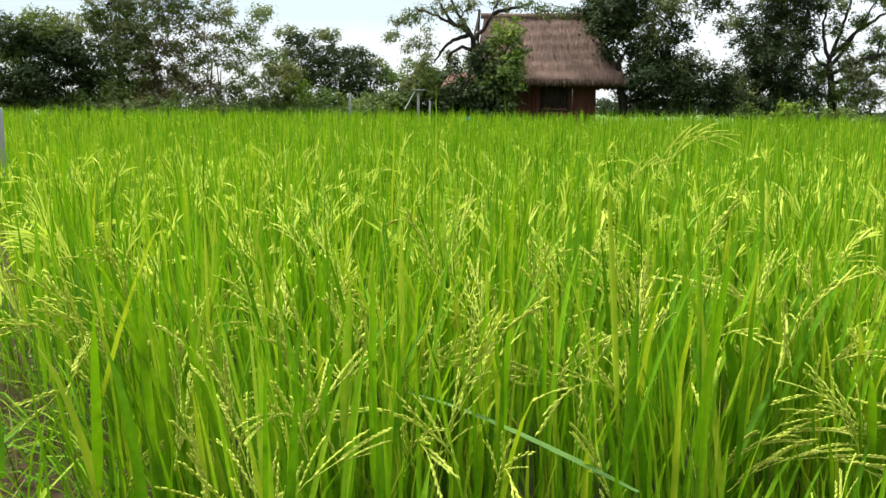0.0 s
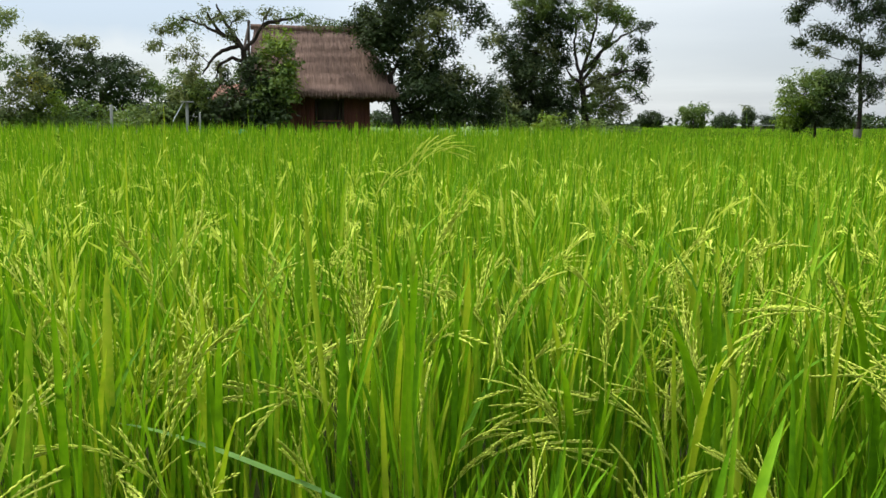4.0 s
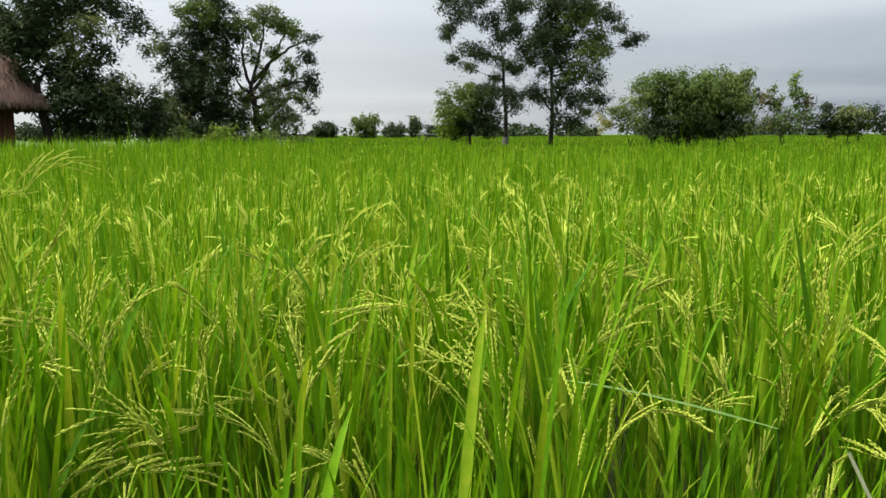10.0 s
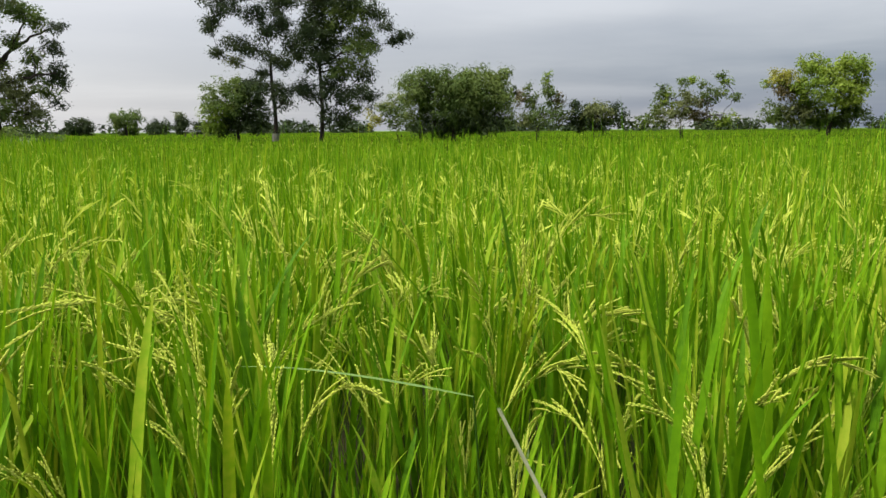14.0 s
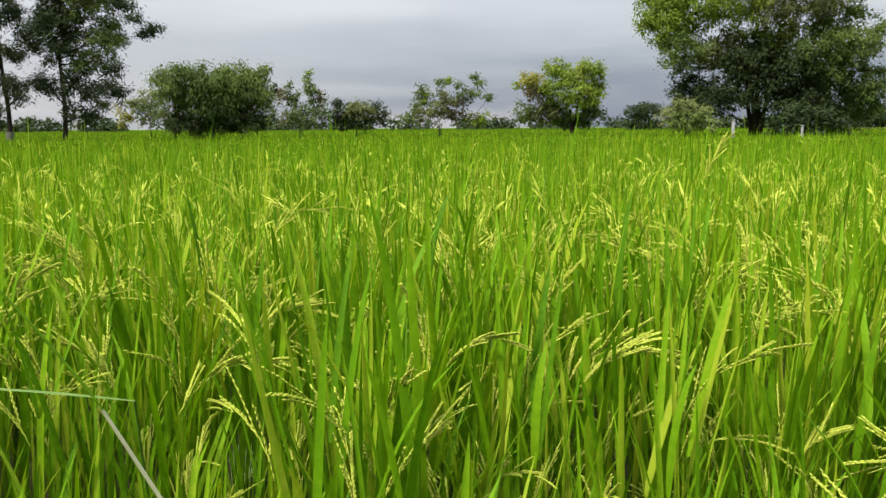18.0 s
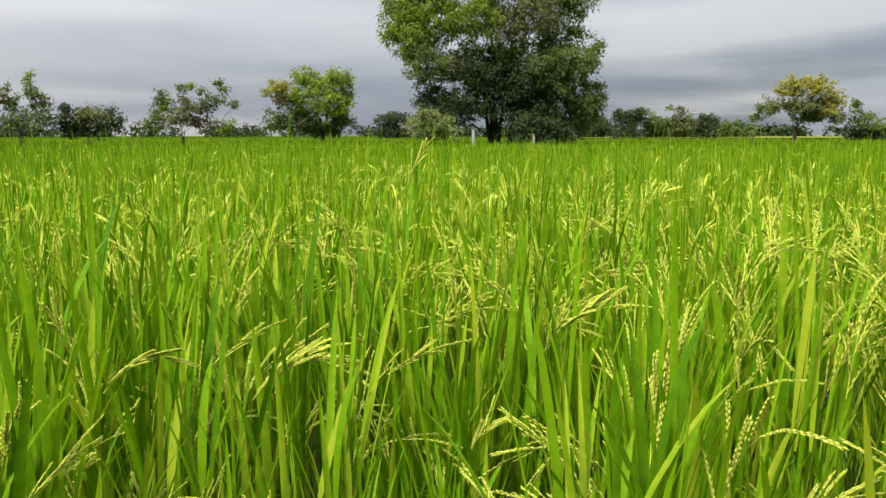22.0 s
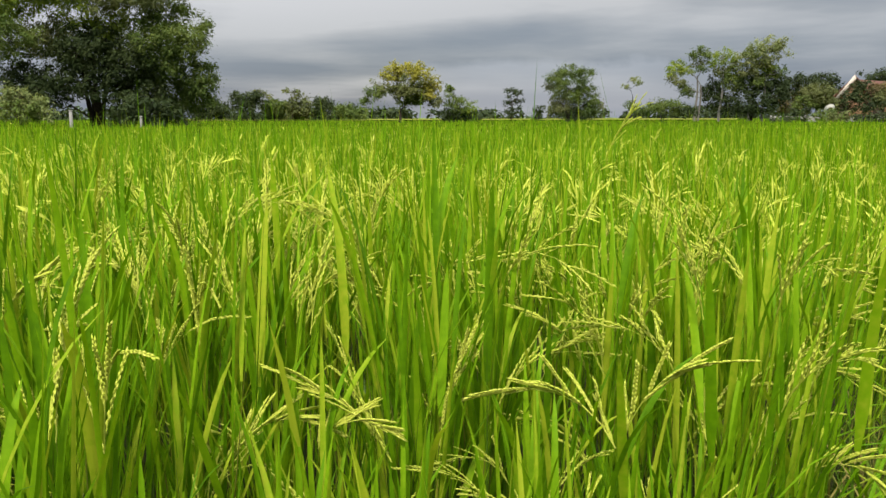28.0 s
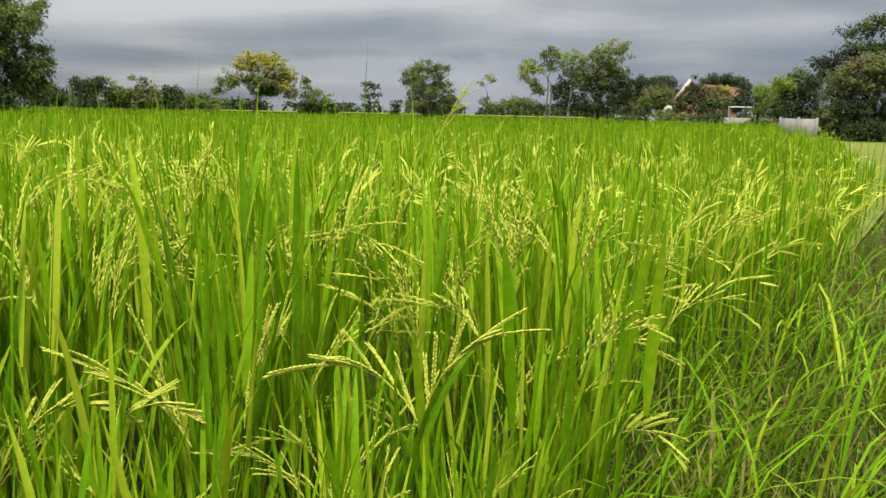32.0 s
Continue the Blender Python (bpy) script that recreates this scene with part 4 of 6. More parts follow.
def fallen_leaves():
    """Outer rice leaves that hang over the bank."""
    g = np.random.default_rng(15)
    N = 1500
    al = np.concatenate([-0.9 - g.gamma(1.7, 2.0, N // 2), 1.7 + g.gamma(1.7, 2.0, N // 2)])
    s = g.uniform(-0.15, 0.62, N) - 0.5 * (al < 0)
    xy = EDGE + al[:, None] * ALONG + s[:, None] * INTO
    out = math.atan2(-INTO[1], -INTO[0])
    V, F = blades(np.column_stack([xy, np.abs(g.normal(size=N)) * 0.22 + 0.02]), g.uniform(0.22, 0.7, N), out + g.normal(size=N) * 1.3, g.uniform(0.1, 0.8, N), g.uniform(0.8, 2.2, N), g.uniform(0.006, 0.012, N), n=5, fold=0.3)
    tagged(new("rice_fringe", np_mesh("rice_fringe", V, F, RICE_LEAF)), "outer rice leaves hanging over the bank", "rice", kind="stuff")


fallen_leaves()

# ---- trees ----


def side_of(x, y):
    """Unit ways to the right of and away from the bay, for a thing at x, y."""
    d = np.array([x - BAY[0], y - BAY[1]])
    d /= np.linalg.norm(d)
    return np.array([d[1], -d[0]]), d


def leaf_cloud(C, n_each, spread, size, g, hang=0.0, slim=0.5):
    """Small pointed leaves round clump centres C, turned to the light: outwards from the clump and upwards."""
    c = np.repeat(C, n_each, 0)
    N = len(c)
    off = g.normal(size=(N, 3)) * spread * np.array([1, 1, 0.75])
    off[:, 2] -= 0.25 * min(hang, 2.0) * np.abs(g.normal(size=N)) * spread
    p = c + off
    face = off / (np.linalg.norm(off, axis=1)[:, None] + 1e-9) * 0.8 + np.array([0, 0, 0.75]) + g.normal(size=(N, 3)) * 0.45
    face /= np.linalg.norm(face, axis=1)[:, None] + 1e-9
    ax = g.normal(size=(N, 3)) - np.array([0, 0, hang])
    ax -= (ax * face).sum(1)[:, None] * face
    ax /= np.linalg.norm(ax, axis=1)[:, None] + 1e-9
    sd = np.cross(ax, face)
    L = (size * g.uniform(0.6, 1.5, N))[:, None]
    W = L * slim * g.uniform(0.7, 1.2, N)[:, None] * 0.5
    V = np.stack([p - sd * W, p + sd * W, p + ax * L], 1)
    F = (np.arange(N) * 3)[:, None] + np.arange(3)[None]
    return V.reshape(-1, 3), F


def tree(name, label, x, y, lobes, mat=None, trunk=0.16, fork=0.45, size=0.16, fill=1.0, stems=1, bark=None, category="tree", group="", hang=0.3, seed=0, slim=0.5, clump=0.30, deep=0.85, twigs=True, lean=0.0, hollow=0.5, boughs=()):
    """A tree or shrub: stems, limbs to each lobe of the crown, twigs to its clumps, and leaves on the clumps.
    lobes: (across, height, half width, half height[, leaf material])."""
    g = np.random.default_rng(seed + int(abs(x) * 10) + int(abs(y) * 10))
    right, away = side_of(x, y)
    mat = mat or LEAF_MID
    bark = bark or BARK
    ob = thing(name, label, category, group, x, y, 0.0)
    loc = lambda a_, d_, z_: np.array([right[0] * a_ + away[0] * d_, right[1] * a_ + away[1] * d_, z_])
    top = max(l[1] + l[3] for l in lobes)
    fz = top * fork
    feet, forks = [], []
    for i in range(stems):
        f0 = loc(g.normal() * 0.18 * (stems > 1), g.normal() * 0.18 * (stems > 1), -0.05)
        f1 = loc(g.normal() * 0.10 * top * (0.3 + 0.5 * (stems > 1)) * 0.5 + lean, g.normal() * 0.2, fz * g.uniform(0.85, 1.1))
        k = np.linspace(0, 1, 7)[:, None]
        wob = np.column_stack([np.sin(k[:, 0] * 5 + i), np.cos(k[:, 0] * 4 + i), 0 * k[:, 0]]) * 0.04 * fz * (k * (1 - k)) * 2
        pts = f0 * (1 - k) + f1 * k + wob
        rad = trunk * (1.0 - 0.45 * k[:, 0]) * (1 + 0.5 * np.exp(-k[:, 0] * 9)) / (stems ** 0.35)
        V, F = tube(pts, rad, 9)
        part("trunk" if stems == 1 else "stem", V, F, bark, ob, "", True)
        feet.append(pts), forks.append(f1)
    crowns, tw = {}, []
    # nodes that a limb may leave: the upper stems first, then the limbs already grown
    nodes = [(p_, trunk * 0.42 / (stems ** 0.3)) for pts in feet for p_ in pts[2:]]
    # great boughs with a course of their own: (across, height) along each
    for bi, way in enumerate(boughs):
        q = np.array([loc(a_, g.normal() * 0.2 * (k_ > 0), z_) for k_, (a_, z_) in enumerate(way)])
        u = np.linspace(0, len(way) - 1, 4 * len(way) - 3)
        pts = np.stack([np.interp(u, np.arange(len(way)), q[:, c_]) for c_ in range(3)], 1)
        pts[1:-1] = (pts[:-2] + pts[2:] + 2 * pts[1:-1]) / 4 + g.normal(size=(len(pts) - 2, 3)) * 0.025
        r0 = trunk * (0.95 if bi == 0 else 0.48)
        rad = np.linspace(r0, r0 * (0.62 if bi == 0 else 0.35), len(pts))
        part("bough", *tube(pts, rad, 8), bark, ob, "", True)
        nodes += [(p_, r_ * 0.6) for p_, r_ in zip(pts[3:], rad[3:])]
    order = sorted(range(len(lobes)), key=lambda q: abs(lobes[q][0]) + abs(lobes[q][1] - fz))
    for li in order:
        lb = lobes[li]
        ac, hz, rw, rh = lb[:4]
        m_ = lb[4] if len(lb) > 4 else mat
        cen = loc(ac, g.uniform(-deep, deep) * rw, hz)
        cost = [np.linalg.norm(p_ - cen) + 1.6 * max(0.0, p_[2] - cen[2] + 0.25 * np.linalg.norm(p_[:2] - cen[:2])) for p_, _ in nodes]
        start, r0 = nodes[int(np.argmin(cost))]
        k = np.linspace(0, 1, 7)[:, None]
        gap = np.linalg.norm(cen - start)
        mid = (start + cen) / 2 + np.array([0, 0, 0.10 * gap]) + g.normal(size=3) * 0.12 * gap
        wig = g.normal(size=(7, 3)) * 0.03 * gap * (k * (1 - k) * 4)
        limb = (1 - k) ** 2 * start + 2 * k * (1 - k) * mid + k ** 2 * cen + wig
        rad = np.linspace(r0 * 0.88, max(r0 * 0.42, 0.010), 7)
        V, F = tube(limb, rad, 6)
        part("limb", V, F, bark, ob, "", True)
        nodes += [(limb[q], rad[q]) for q in (2, 4, 6)]
        # clumps: thick near the skin of the lobe, with gaps
        area = math.pi * rw * rh
        nc = max(5, int(area * 12 * fill / (clump / 0.3) ** 2))
        d = g.normal(size=(nc, 3))
        d /= np.linalg.norm(d, axis=1)[:, None]
        rr = (hollow + (1 - hollow) * g.random(nc) ** 0.5) * (1 + 0.2 * g.normal(size=nc))
        C = cen + d * rr[:, None] * np.array([1, 1, 0])[None] * rw + d * rr[:, None] * np.array([0, 0, 1])[None] * rh
        C = C[C[:, 2] > 0.12]
        ne = max(4, int(7.5 * clump ** 2 / (size * size * slim)))
        crowns.setdefault(m_.name, [m_, []])[1].append(leaf_cloud(C, ne, clump * 0.62, size, g, hang, slim))
        if twigs:
            for c_ in C[:: max(1, len(C) // 18)]:
                q = limb[3 + int(g.integers(4))]
                tw.append(tube([q, (q + c_) / 2 + g.normal(size=3) * 0.08, c_], [min(trunk * 0.10, rad[-1]) + 0.005, 0.008, 0.004], 3))
    for nm, (m_, sets) in crowns.items():
        V, F = cat(sets)
        part("crown", V, F, m_, ob)
    if tw:
        V, F = cat(tw)
        tagged(part("fine_branching", V, F, bark, ob), kind="stuff")
    return ob


# D low in a greener crown puts its shade into the leaf colour
D, M_, B_, O_, Y_, R_, P_ = LEAF_DARK, LEAF_MID, LEAF_BRIGHT, LEAF_OLIVE, LEAF_YELLOW, LEAF_RUSSET, LEAF_PALE
ROW = "trees along the field's far side"
# the row left of the hut
tree("shade_tree", "large dark leafy tree at the end of the tree row", -22, 33.4, [(1.4, 4.38, 1.07, 0.83), (2.6, 4.68, 1.08, 0.77, M_), (3.53, 4.85, 1.02, 0.68, O_), (3.64, 3.66, 1.23, 0.93), (1.86, 3.24, 1.08, 0.84, M_), (2.23, 2.31, 1.21, 0.97), (3.51, 2.34, 1.23, 0.99), (4.53, 3.34, 0.87, 0.94), (4.57, 1.99, 1, 0.75, M_), (-0.15, 4.3, 1.39, 1.16), (-0.28, 2.48, 1.4, 1.17), (1.53, 1.58, 0.96, 0.48, O_), (2.87, 3.87, 1.21, 0.87), (1.58, 2.29, 1.1, 0.86)], D, 0.28, fill=1.15, size=0.16, group=ROW, seed=1)
tree("row_tree", "tall slender green tree among thin stems", -18.6, 37.8, [(0.17, 5.22, 0.91, 0.73), (1.29, 5.66, 1.05, 0.73, M_), (0.6, 4.1, 0.92, 0.79), (1.72, 4.4, 0.74, 0.64), (0.79, 2.95, 0.92, 0.84, M_), (1.79, 3.1, 0.75, 0.8, R_), (0.37, 2.03, 0.92, 0.74, M_), (1.61, 1.92, 0.94, 0.67), (0.97, 1.65, 0.8, 0.48, R_), (-0.16, 5.71, 0.67, 0.47, M_), (0.59, 6.25, 1.04, 0.62), (1.25, 4.76, 0.89, 0.68), (1.19, 3.61, 0.79, 0.69)], O_, 0.12, fork=0.5, stems=3, fill=1.0, size=0.15, group=ROW, seed=2)
tree("row_tree", "tall open brownish-olive tree with pale thin stems", -16.2, 38.8, [(-0.19, 5.82, 0.9, 0.58), (0.83, 6.13, 0.8, 0.58, M_), (0.28, 5.13, 0.69, 0.48), (1.44, 5.51, 0.59, 0.43), (0.1, 3.9, 0.85, 0.64, R_), (1.01, 4.19, 0.7, 0.59), (0.31, 2.73, 0.91, 0.86, R_), (1.22, 3.02, 0.7, 0.81), (0.65, 1.81, 1.03, 0.59, R_), (-0.49, 2.06, 0.67, 0.64), (-0.51, 6.82, 1.05, 0.68), (0.74, 6.94, 1.06, 0.63)], O_, 0.10, fork=0.45, stems=4, fill=0.85, size=0.14, bark=BARK_PALE, group=ROW, seed=3)
tree("row_tree", "tall open olive-green tree with pale thin stems", -13.9, 39.5, [(-0.12, 6.04, 0.8, 0.53), (0.73, 5.74, 0.7, 0.48), (-0.34, 4.81, 0.64, 0.43, R_), (0.56, 4.63, 0.59, 0.43), (1.62, 4.88, 0.6, 0.71, M_), (2.05, 5.87, 0.43, 0.38, P_), (2.45, 6.07, 0.27, 0.22, P_), (0.13, 3.57, 0.81, 0.65), (1.32, 3.6, 0.71, 0.65, M_), (-0.43, 2.5, 0.65, 0.7, R_), (0.48, 2.24, 0.6, 0.71), (1.55, 2.4, 0.71, 0.71, M_), (-0.2, 1.56, 0.82, 0.38, M_)], O_, 0.085, fork=0.55, stems=5, fill=0.75, size=0.14, bark=BARK_PALE, group=ROW, seed=4)
tree("row_tree", "bushy yellowish tree of the row", -11.2, 38.4, [(0.31, 3.78, 0.52, 0.58, M_), (0.86, 3.02, 0.63, 0.53, Y_), (1.38, 3.29, 0.42, 0.37), (0.46, 2.5, 0.74, 0.63), (1.36, 2.25, 0.69, 0.64, B_), (0.05, 1.85, 0.69, 0.47), (0.96, 1.67, 0.8, 0.37, M_)], O_, 0.08, stems=3, fill=0.85, size=0.14, group=ROW, seed=5)
tree("flat_topped_tree", "dark flat-topped tree behind the row", -11.4, 58.8, [(-3.87, 6.62, 0.97, 0.33, O_), (-3.03, 6.08, 1.27, 0.45), (-1.18, 6.6, 0.98, 0.38, O_), (-0.98, 6.31, 0.83, 0.3), (-2.01, 5.31, 1.51, 0.68), (-3.6, 5.07, 1.2, 0.67, O_), (0.14, 5.47, 1.3, 0.38), (1.22, 5.13, 1.15, 0.31), (2.39, 4.65, 0.93, 0.27, O_), (1.75, 4.25, 1.16, 0.39), (-0.25, 4.63, 1.52, 0.76), (-2.07, 3.83, 1.89, 1.06), (0.44, 3.53, 1.92, 1), (-3.49, 3.61, 1.35, 0.98), (-1.05, 2.37, 2.29, 0.84), (3.04, 3.6, 1.56, 0.7, M_), (1.88, 2.5, 1.55, 0.7)], D, 0.22, fork=0.5, size=0.20, fill=1.1, group=ROW, seed=6, hollow=0.3)
tree("undergrowth", "low green scrub under the tree row", -7.5, 40.0, [(-2.6, 1.3, 1.4, 1.0), (-0.8, 1.1, 1.4, 0.9), (1.0, 1.2, 1.3, 1.0), (2.6, 1.5, 1.2, 1.2), (3.6, 2.0, 1.0, 1.4, D)], M_, 0.06, stems=3, category="shrub", seed=7)
tree("undergrowth", "low tangled scrub under the tree row", -15.5, 36.2, [(-3.2, 1.0, 1.4, 0.8), (-1.2, 1.1, 1.4, 0.8, O_), (0.8, 1.1, 1.3, 0.9), (2.8, 1.0, 1.4, 0.8, O_), (4.6, 1.0, 1.2, 0.8)], M_, 0.06, stems=3, category="shrub", seed=8)
# round the hut
tree("gnarled_tree", "sparse gnarled tree with bare boughs over the hut", -1.75, 36.2, [(-3.23, 4.65, 0.36, 0.53), (-2.86, 5.26, 0.43, 0.34), (-2.14, 5.45, 0.72, 0.38, M_), (-1.42, 5.74, 0.58, 0.29), (-2.19, 4.19, 0.48, 0.48), (-1.82, 3.48, 0.44, 0.58), (-1.61, 4.27, 0.39, 0.48), (-1.33, 2.78, 0.49, 0.63, M_), (-0.55, 2.97, 0.53, 0.68, D), (-0.61, 3.87, 0.34, 0.39), (-0.59, 5.74, 0.48, 0.22), (0.32, 5.84, 0.62, 0.24), (1.33, 5.9, 0.48, 0.22), (2.53, 5.86, 0.57, 0.24, M_), (3.37, 5.73, 0.48, 0.24), (4.16, 5.74, 0.67, 0.24, M_), (4.93, 5.61, 0.48, 0.29, D), (-2.32, 2.48, 0.34, 0.49), (-0.1, 5.1, 0.29, 0.29)], O_, 0.20, fork=0.18, fill=0.5, size=0.12, hang=1.3, group=ROW, seed=9, hollow=0.15, clump=0.24, boughs=[[(0.64, 1.31), (0.57, 2.51), (0.46, 3.58), (0.35, 4.45)], [(0.35, 4.4), (-0.14, 4.86), (-0.7, 5.09), (-1.35, 5.41), (-2.14, 5.68)], [(0.3, 4.49), (-0.15, 5.19), (-0.44, 5.7), (-0.69, 6.21)], [(0.4, 4.4), (0.82, 4.92), (1.15, 5.43), (1.47, 6.18)], [(0.15, 4.59), (-0.52, 4.35), (-1, 4.01), (-1.33, 3.39)], [(-0.43, 4.96), (-0.82, 5.37), (-1.07, 5.88)], [(1.15, 5.43), (1.93, 5.72), (2.76, 5.91)], [(0.45, 3.93), (-0.08, 4.07), (-0.66, 3.78), (-0.8, 3.26)]])
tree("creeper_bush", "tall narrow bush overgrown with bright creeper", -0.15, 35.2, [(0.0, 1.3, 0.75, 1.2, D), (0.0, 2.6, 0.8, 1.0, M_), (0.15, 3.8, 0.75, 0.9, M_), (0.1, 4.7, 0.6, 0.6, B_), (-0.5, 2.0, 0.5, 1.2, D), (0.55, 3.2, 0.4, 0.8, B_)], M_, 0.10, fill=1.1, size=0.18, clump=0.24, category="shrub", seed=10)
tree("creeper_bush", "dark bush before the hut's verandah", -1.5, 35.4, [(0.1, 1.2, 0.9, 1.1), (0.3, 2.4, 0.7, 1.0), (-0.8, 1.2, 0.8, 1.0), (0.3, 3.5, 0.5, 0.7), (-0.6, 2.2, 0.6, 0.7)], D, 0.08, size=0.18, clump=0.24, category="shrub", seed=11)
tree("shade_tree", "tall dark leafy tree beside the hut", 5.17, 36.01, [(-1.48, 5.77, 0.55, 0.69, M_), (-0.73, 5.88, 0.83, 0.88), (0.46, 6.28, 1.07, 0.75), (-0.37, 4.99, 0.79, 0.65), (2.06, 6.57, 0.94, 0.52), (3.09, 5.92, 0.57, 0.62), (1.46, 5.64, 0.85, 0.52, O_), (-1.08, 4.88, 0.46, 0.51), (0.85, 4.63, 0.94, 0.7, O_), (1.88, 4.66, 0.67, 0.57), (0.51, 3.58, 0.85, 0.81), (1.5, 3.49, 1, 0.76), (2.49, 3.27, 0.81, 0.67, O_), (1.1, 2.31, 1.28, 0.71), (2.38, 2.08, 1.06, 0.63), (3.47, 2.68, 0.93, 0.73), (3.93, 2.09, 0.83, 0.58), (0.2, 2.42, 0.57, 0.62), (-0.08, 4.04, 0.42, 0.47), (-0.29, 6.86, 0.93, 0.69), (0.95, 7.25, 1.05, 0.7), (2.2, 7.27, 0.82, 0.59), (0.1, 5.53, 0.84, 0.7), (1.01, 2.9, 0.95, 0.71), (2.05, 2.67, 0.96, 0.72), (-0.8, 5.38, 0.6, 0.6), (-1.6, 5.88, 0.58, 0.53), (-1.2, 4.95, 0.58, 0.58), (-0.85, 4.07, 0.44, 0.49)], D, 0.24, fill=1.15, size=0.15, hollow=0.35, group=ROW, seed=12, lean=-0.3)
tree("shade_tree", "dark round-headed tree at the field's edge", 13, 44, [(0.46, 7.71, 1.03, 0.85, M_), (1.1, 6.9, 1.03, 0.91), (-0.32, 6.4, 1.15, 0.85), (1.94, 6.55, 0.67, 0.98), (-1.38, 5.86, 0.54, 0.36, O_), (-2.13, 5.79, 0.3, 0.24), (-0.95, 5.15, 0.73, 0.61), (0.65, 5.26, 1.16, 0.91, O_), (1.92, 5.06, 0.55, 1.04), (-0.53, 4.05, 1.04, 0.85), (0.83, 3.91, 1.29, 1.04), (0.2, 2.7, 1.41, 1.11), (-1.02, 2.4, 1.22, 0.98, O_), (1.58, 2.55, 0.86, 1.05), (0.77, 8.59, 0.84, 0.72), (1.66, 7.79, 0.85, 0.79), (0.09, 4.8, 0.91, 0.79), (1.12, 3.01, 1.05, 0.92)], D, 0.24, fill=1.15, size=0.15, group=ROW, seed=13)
tree("open_tree", "open olive-green tree with a stout trunk and see-through crown", 16.4, 43, [(-0.59, 7.04, 0.9875, 0.7625), (0.3, 7.76, 0.8375, 0.4625, O_), (1.09, 7.41, 1, 0.575), (1.92, 6.88, 0.6875, 0.4625), (2.81, 6.59, 0.5, 0.3125, D), (2.5, 5.69, 0.4625, 0.575, D), (2.71, 4.36, 0.775, 0.6625, D), (1.6, 4.2, 0.6125, 0.5), (0.71, 5.86, 0.5375, 0.425), (0.27, 4.71, 0.5, 0.425), (-0.33, 5.55, 0.4625, 0.3875), (2.06, 3.5, 0.5375, 0.3875), (0.88, 3.26, 0.775, 0.6625, O_), (-0.79, 3.47, 0.7, 0.6625), (1.43, 2.4, 0.85, 0.7, O_), (2.68, 2.89, 0.35, 0.275, D), (0.42, 3.87, 0.7, 0.5375, O_), (-1.05, 2.25, 0.775, 0.775, D), (1.6, 5.2, 0.5, 0.425), (0.19, 2.4, 0.775, 0.625)], M_, 0.22, fork=0.15, fill=1.0, size=0.14, clump=0.24, group=ROW, seed=14, hollow=0.1, boughs=[[(-0.13, 1.24), (-0.24, 2.4), (-0.39, 3.47), (-0.47, 4.05)], [(-0.44, 3.93), (-0.77, 4.83), (-0.88, 5.88), (-0.68, 7.07)], [(-0.44, 4.05), (-0.15, 5.07), (0.17, 6.33), (0.36, 7.59)], [(-0.35, 3.77), (0.34, 4.77), (0.9, 5.8), (1.46, 7)], [(-0.35, 4.23), (0.71, 5.44), (1.61, 6.1), (2.56, 6.53)], [(-0.29, 3.38), (0.7, 3.93), (1.69, 4.17), (2.62, 4.42)], [(-0.24, 2.86), (0.57, 3.14), (1.37, 3.32), (2.06, 3.5)], [(-0.35, 3.62), (-0.9, 3.92), (-1.26, 4.53)]])
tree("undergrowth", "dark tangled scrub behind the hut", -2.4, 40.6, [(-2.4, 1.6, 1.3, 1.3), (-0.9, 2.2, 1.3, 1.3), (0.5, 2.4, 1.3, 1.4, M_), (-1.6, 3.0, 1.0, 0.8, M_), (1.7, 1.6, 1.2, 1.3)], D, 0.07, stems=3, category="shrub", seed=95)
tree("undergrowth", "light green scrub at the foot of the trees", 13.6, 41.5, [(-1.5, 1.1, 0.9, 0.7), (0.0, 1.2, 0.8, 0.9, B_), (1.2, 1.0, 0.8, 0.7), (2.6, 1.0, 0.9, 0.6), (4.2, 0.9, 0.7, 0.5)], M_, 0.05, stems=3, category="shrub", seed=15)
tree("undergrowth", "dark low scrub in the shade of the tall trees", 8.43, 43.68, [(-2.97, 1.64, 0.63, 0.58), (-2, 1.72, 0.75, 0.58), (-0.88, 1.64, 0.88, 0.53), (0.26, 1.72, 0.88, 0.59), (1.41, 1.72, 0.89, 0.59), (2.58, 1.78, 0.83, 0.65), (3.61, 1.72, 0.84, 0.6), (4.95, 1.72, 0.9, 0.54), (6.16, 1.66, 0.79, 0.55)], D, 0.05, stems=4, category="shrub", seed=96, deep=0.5)
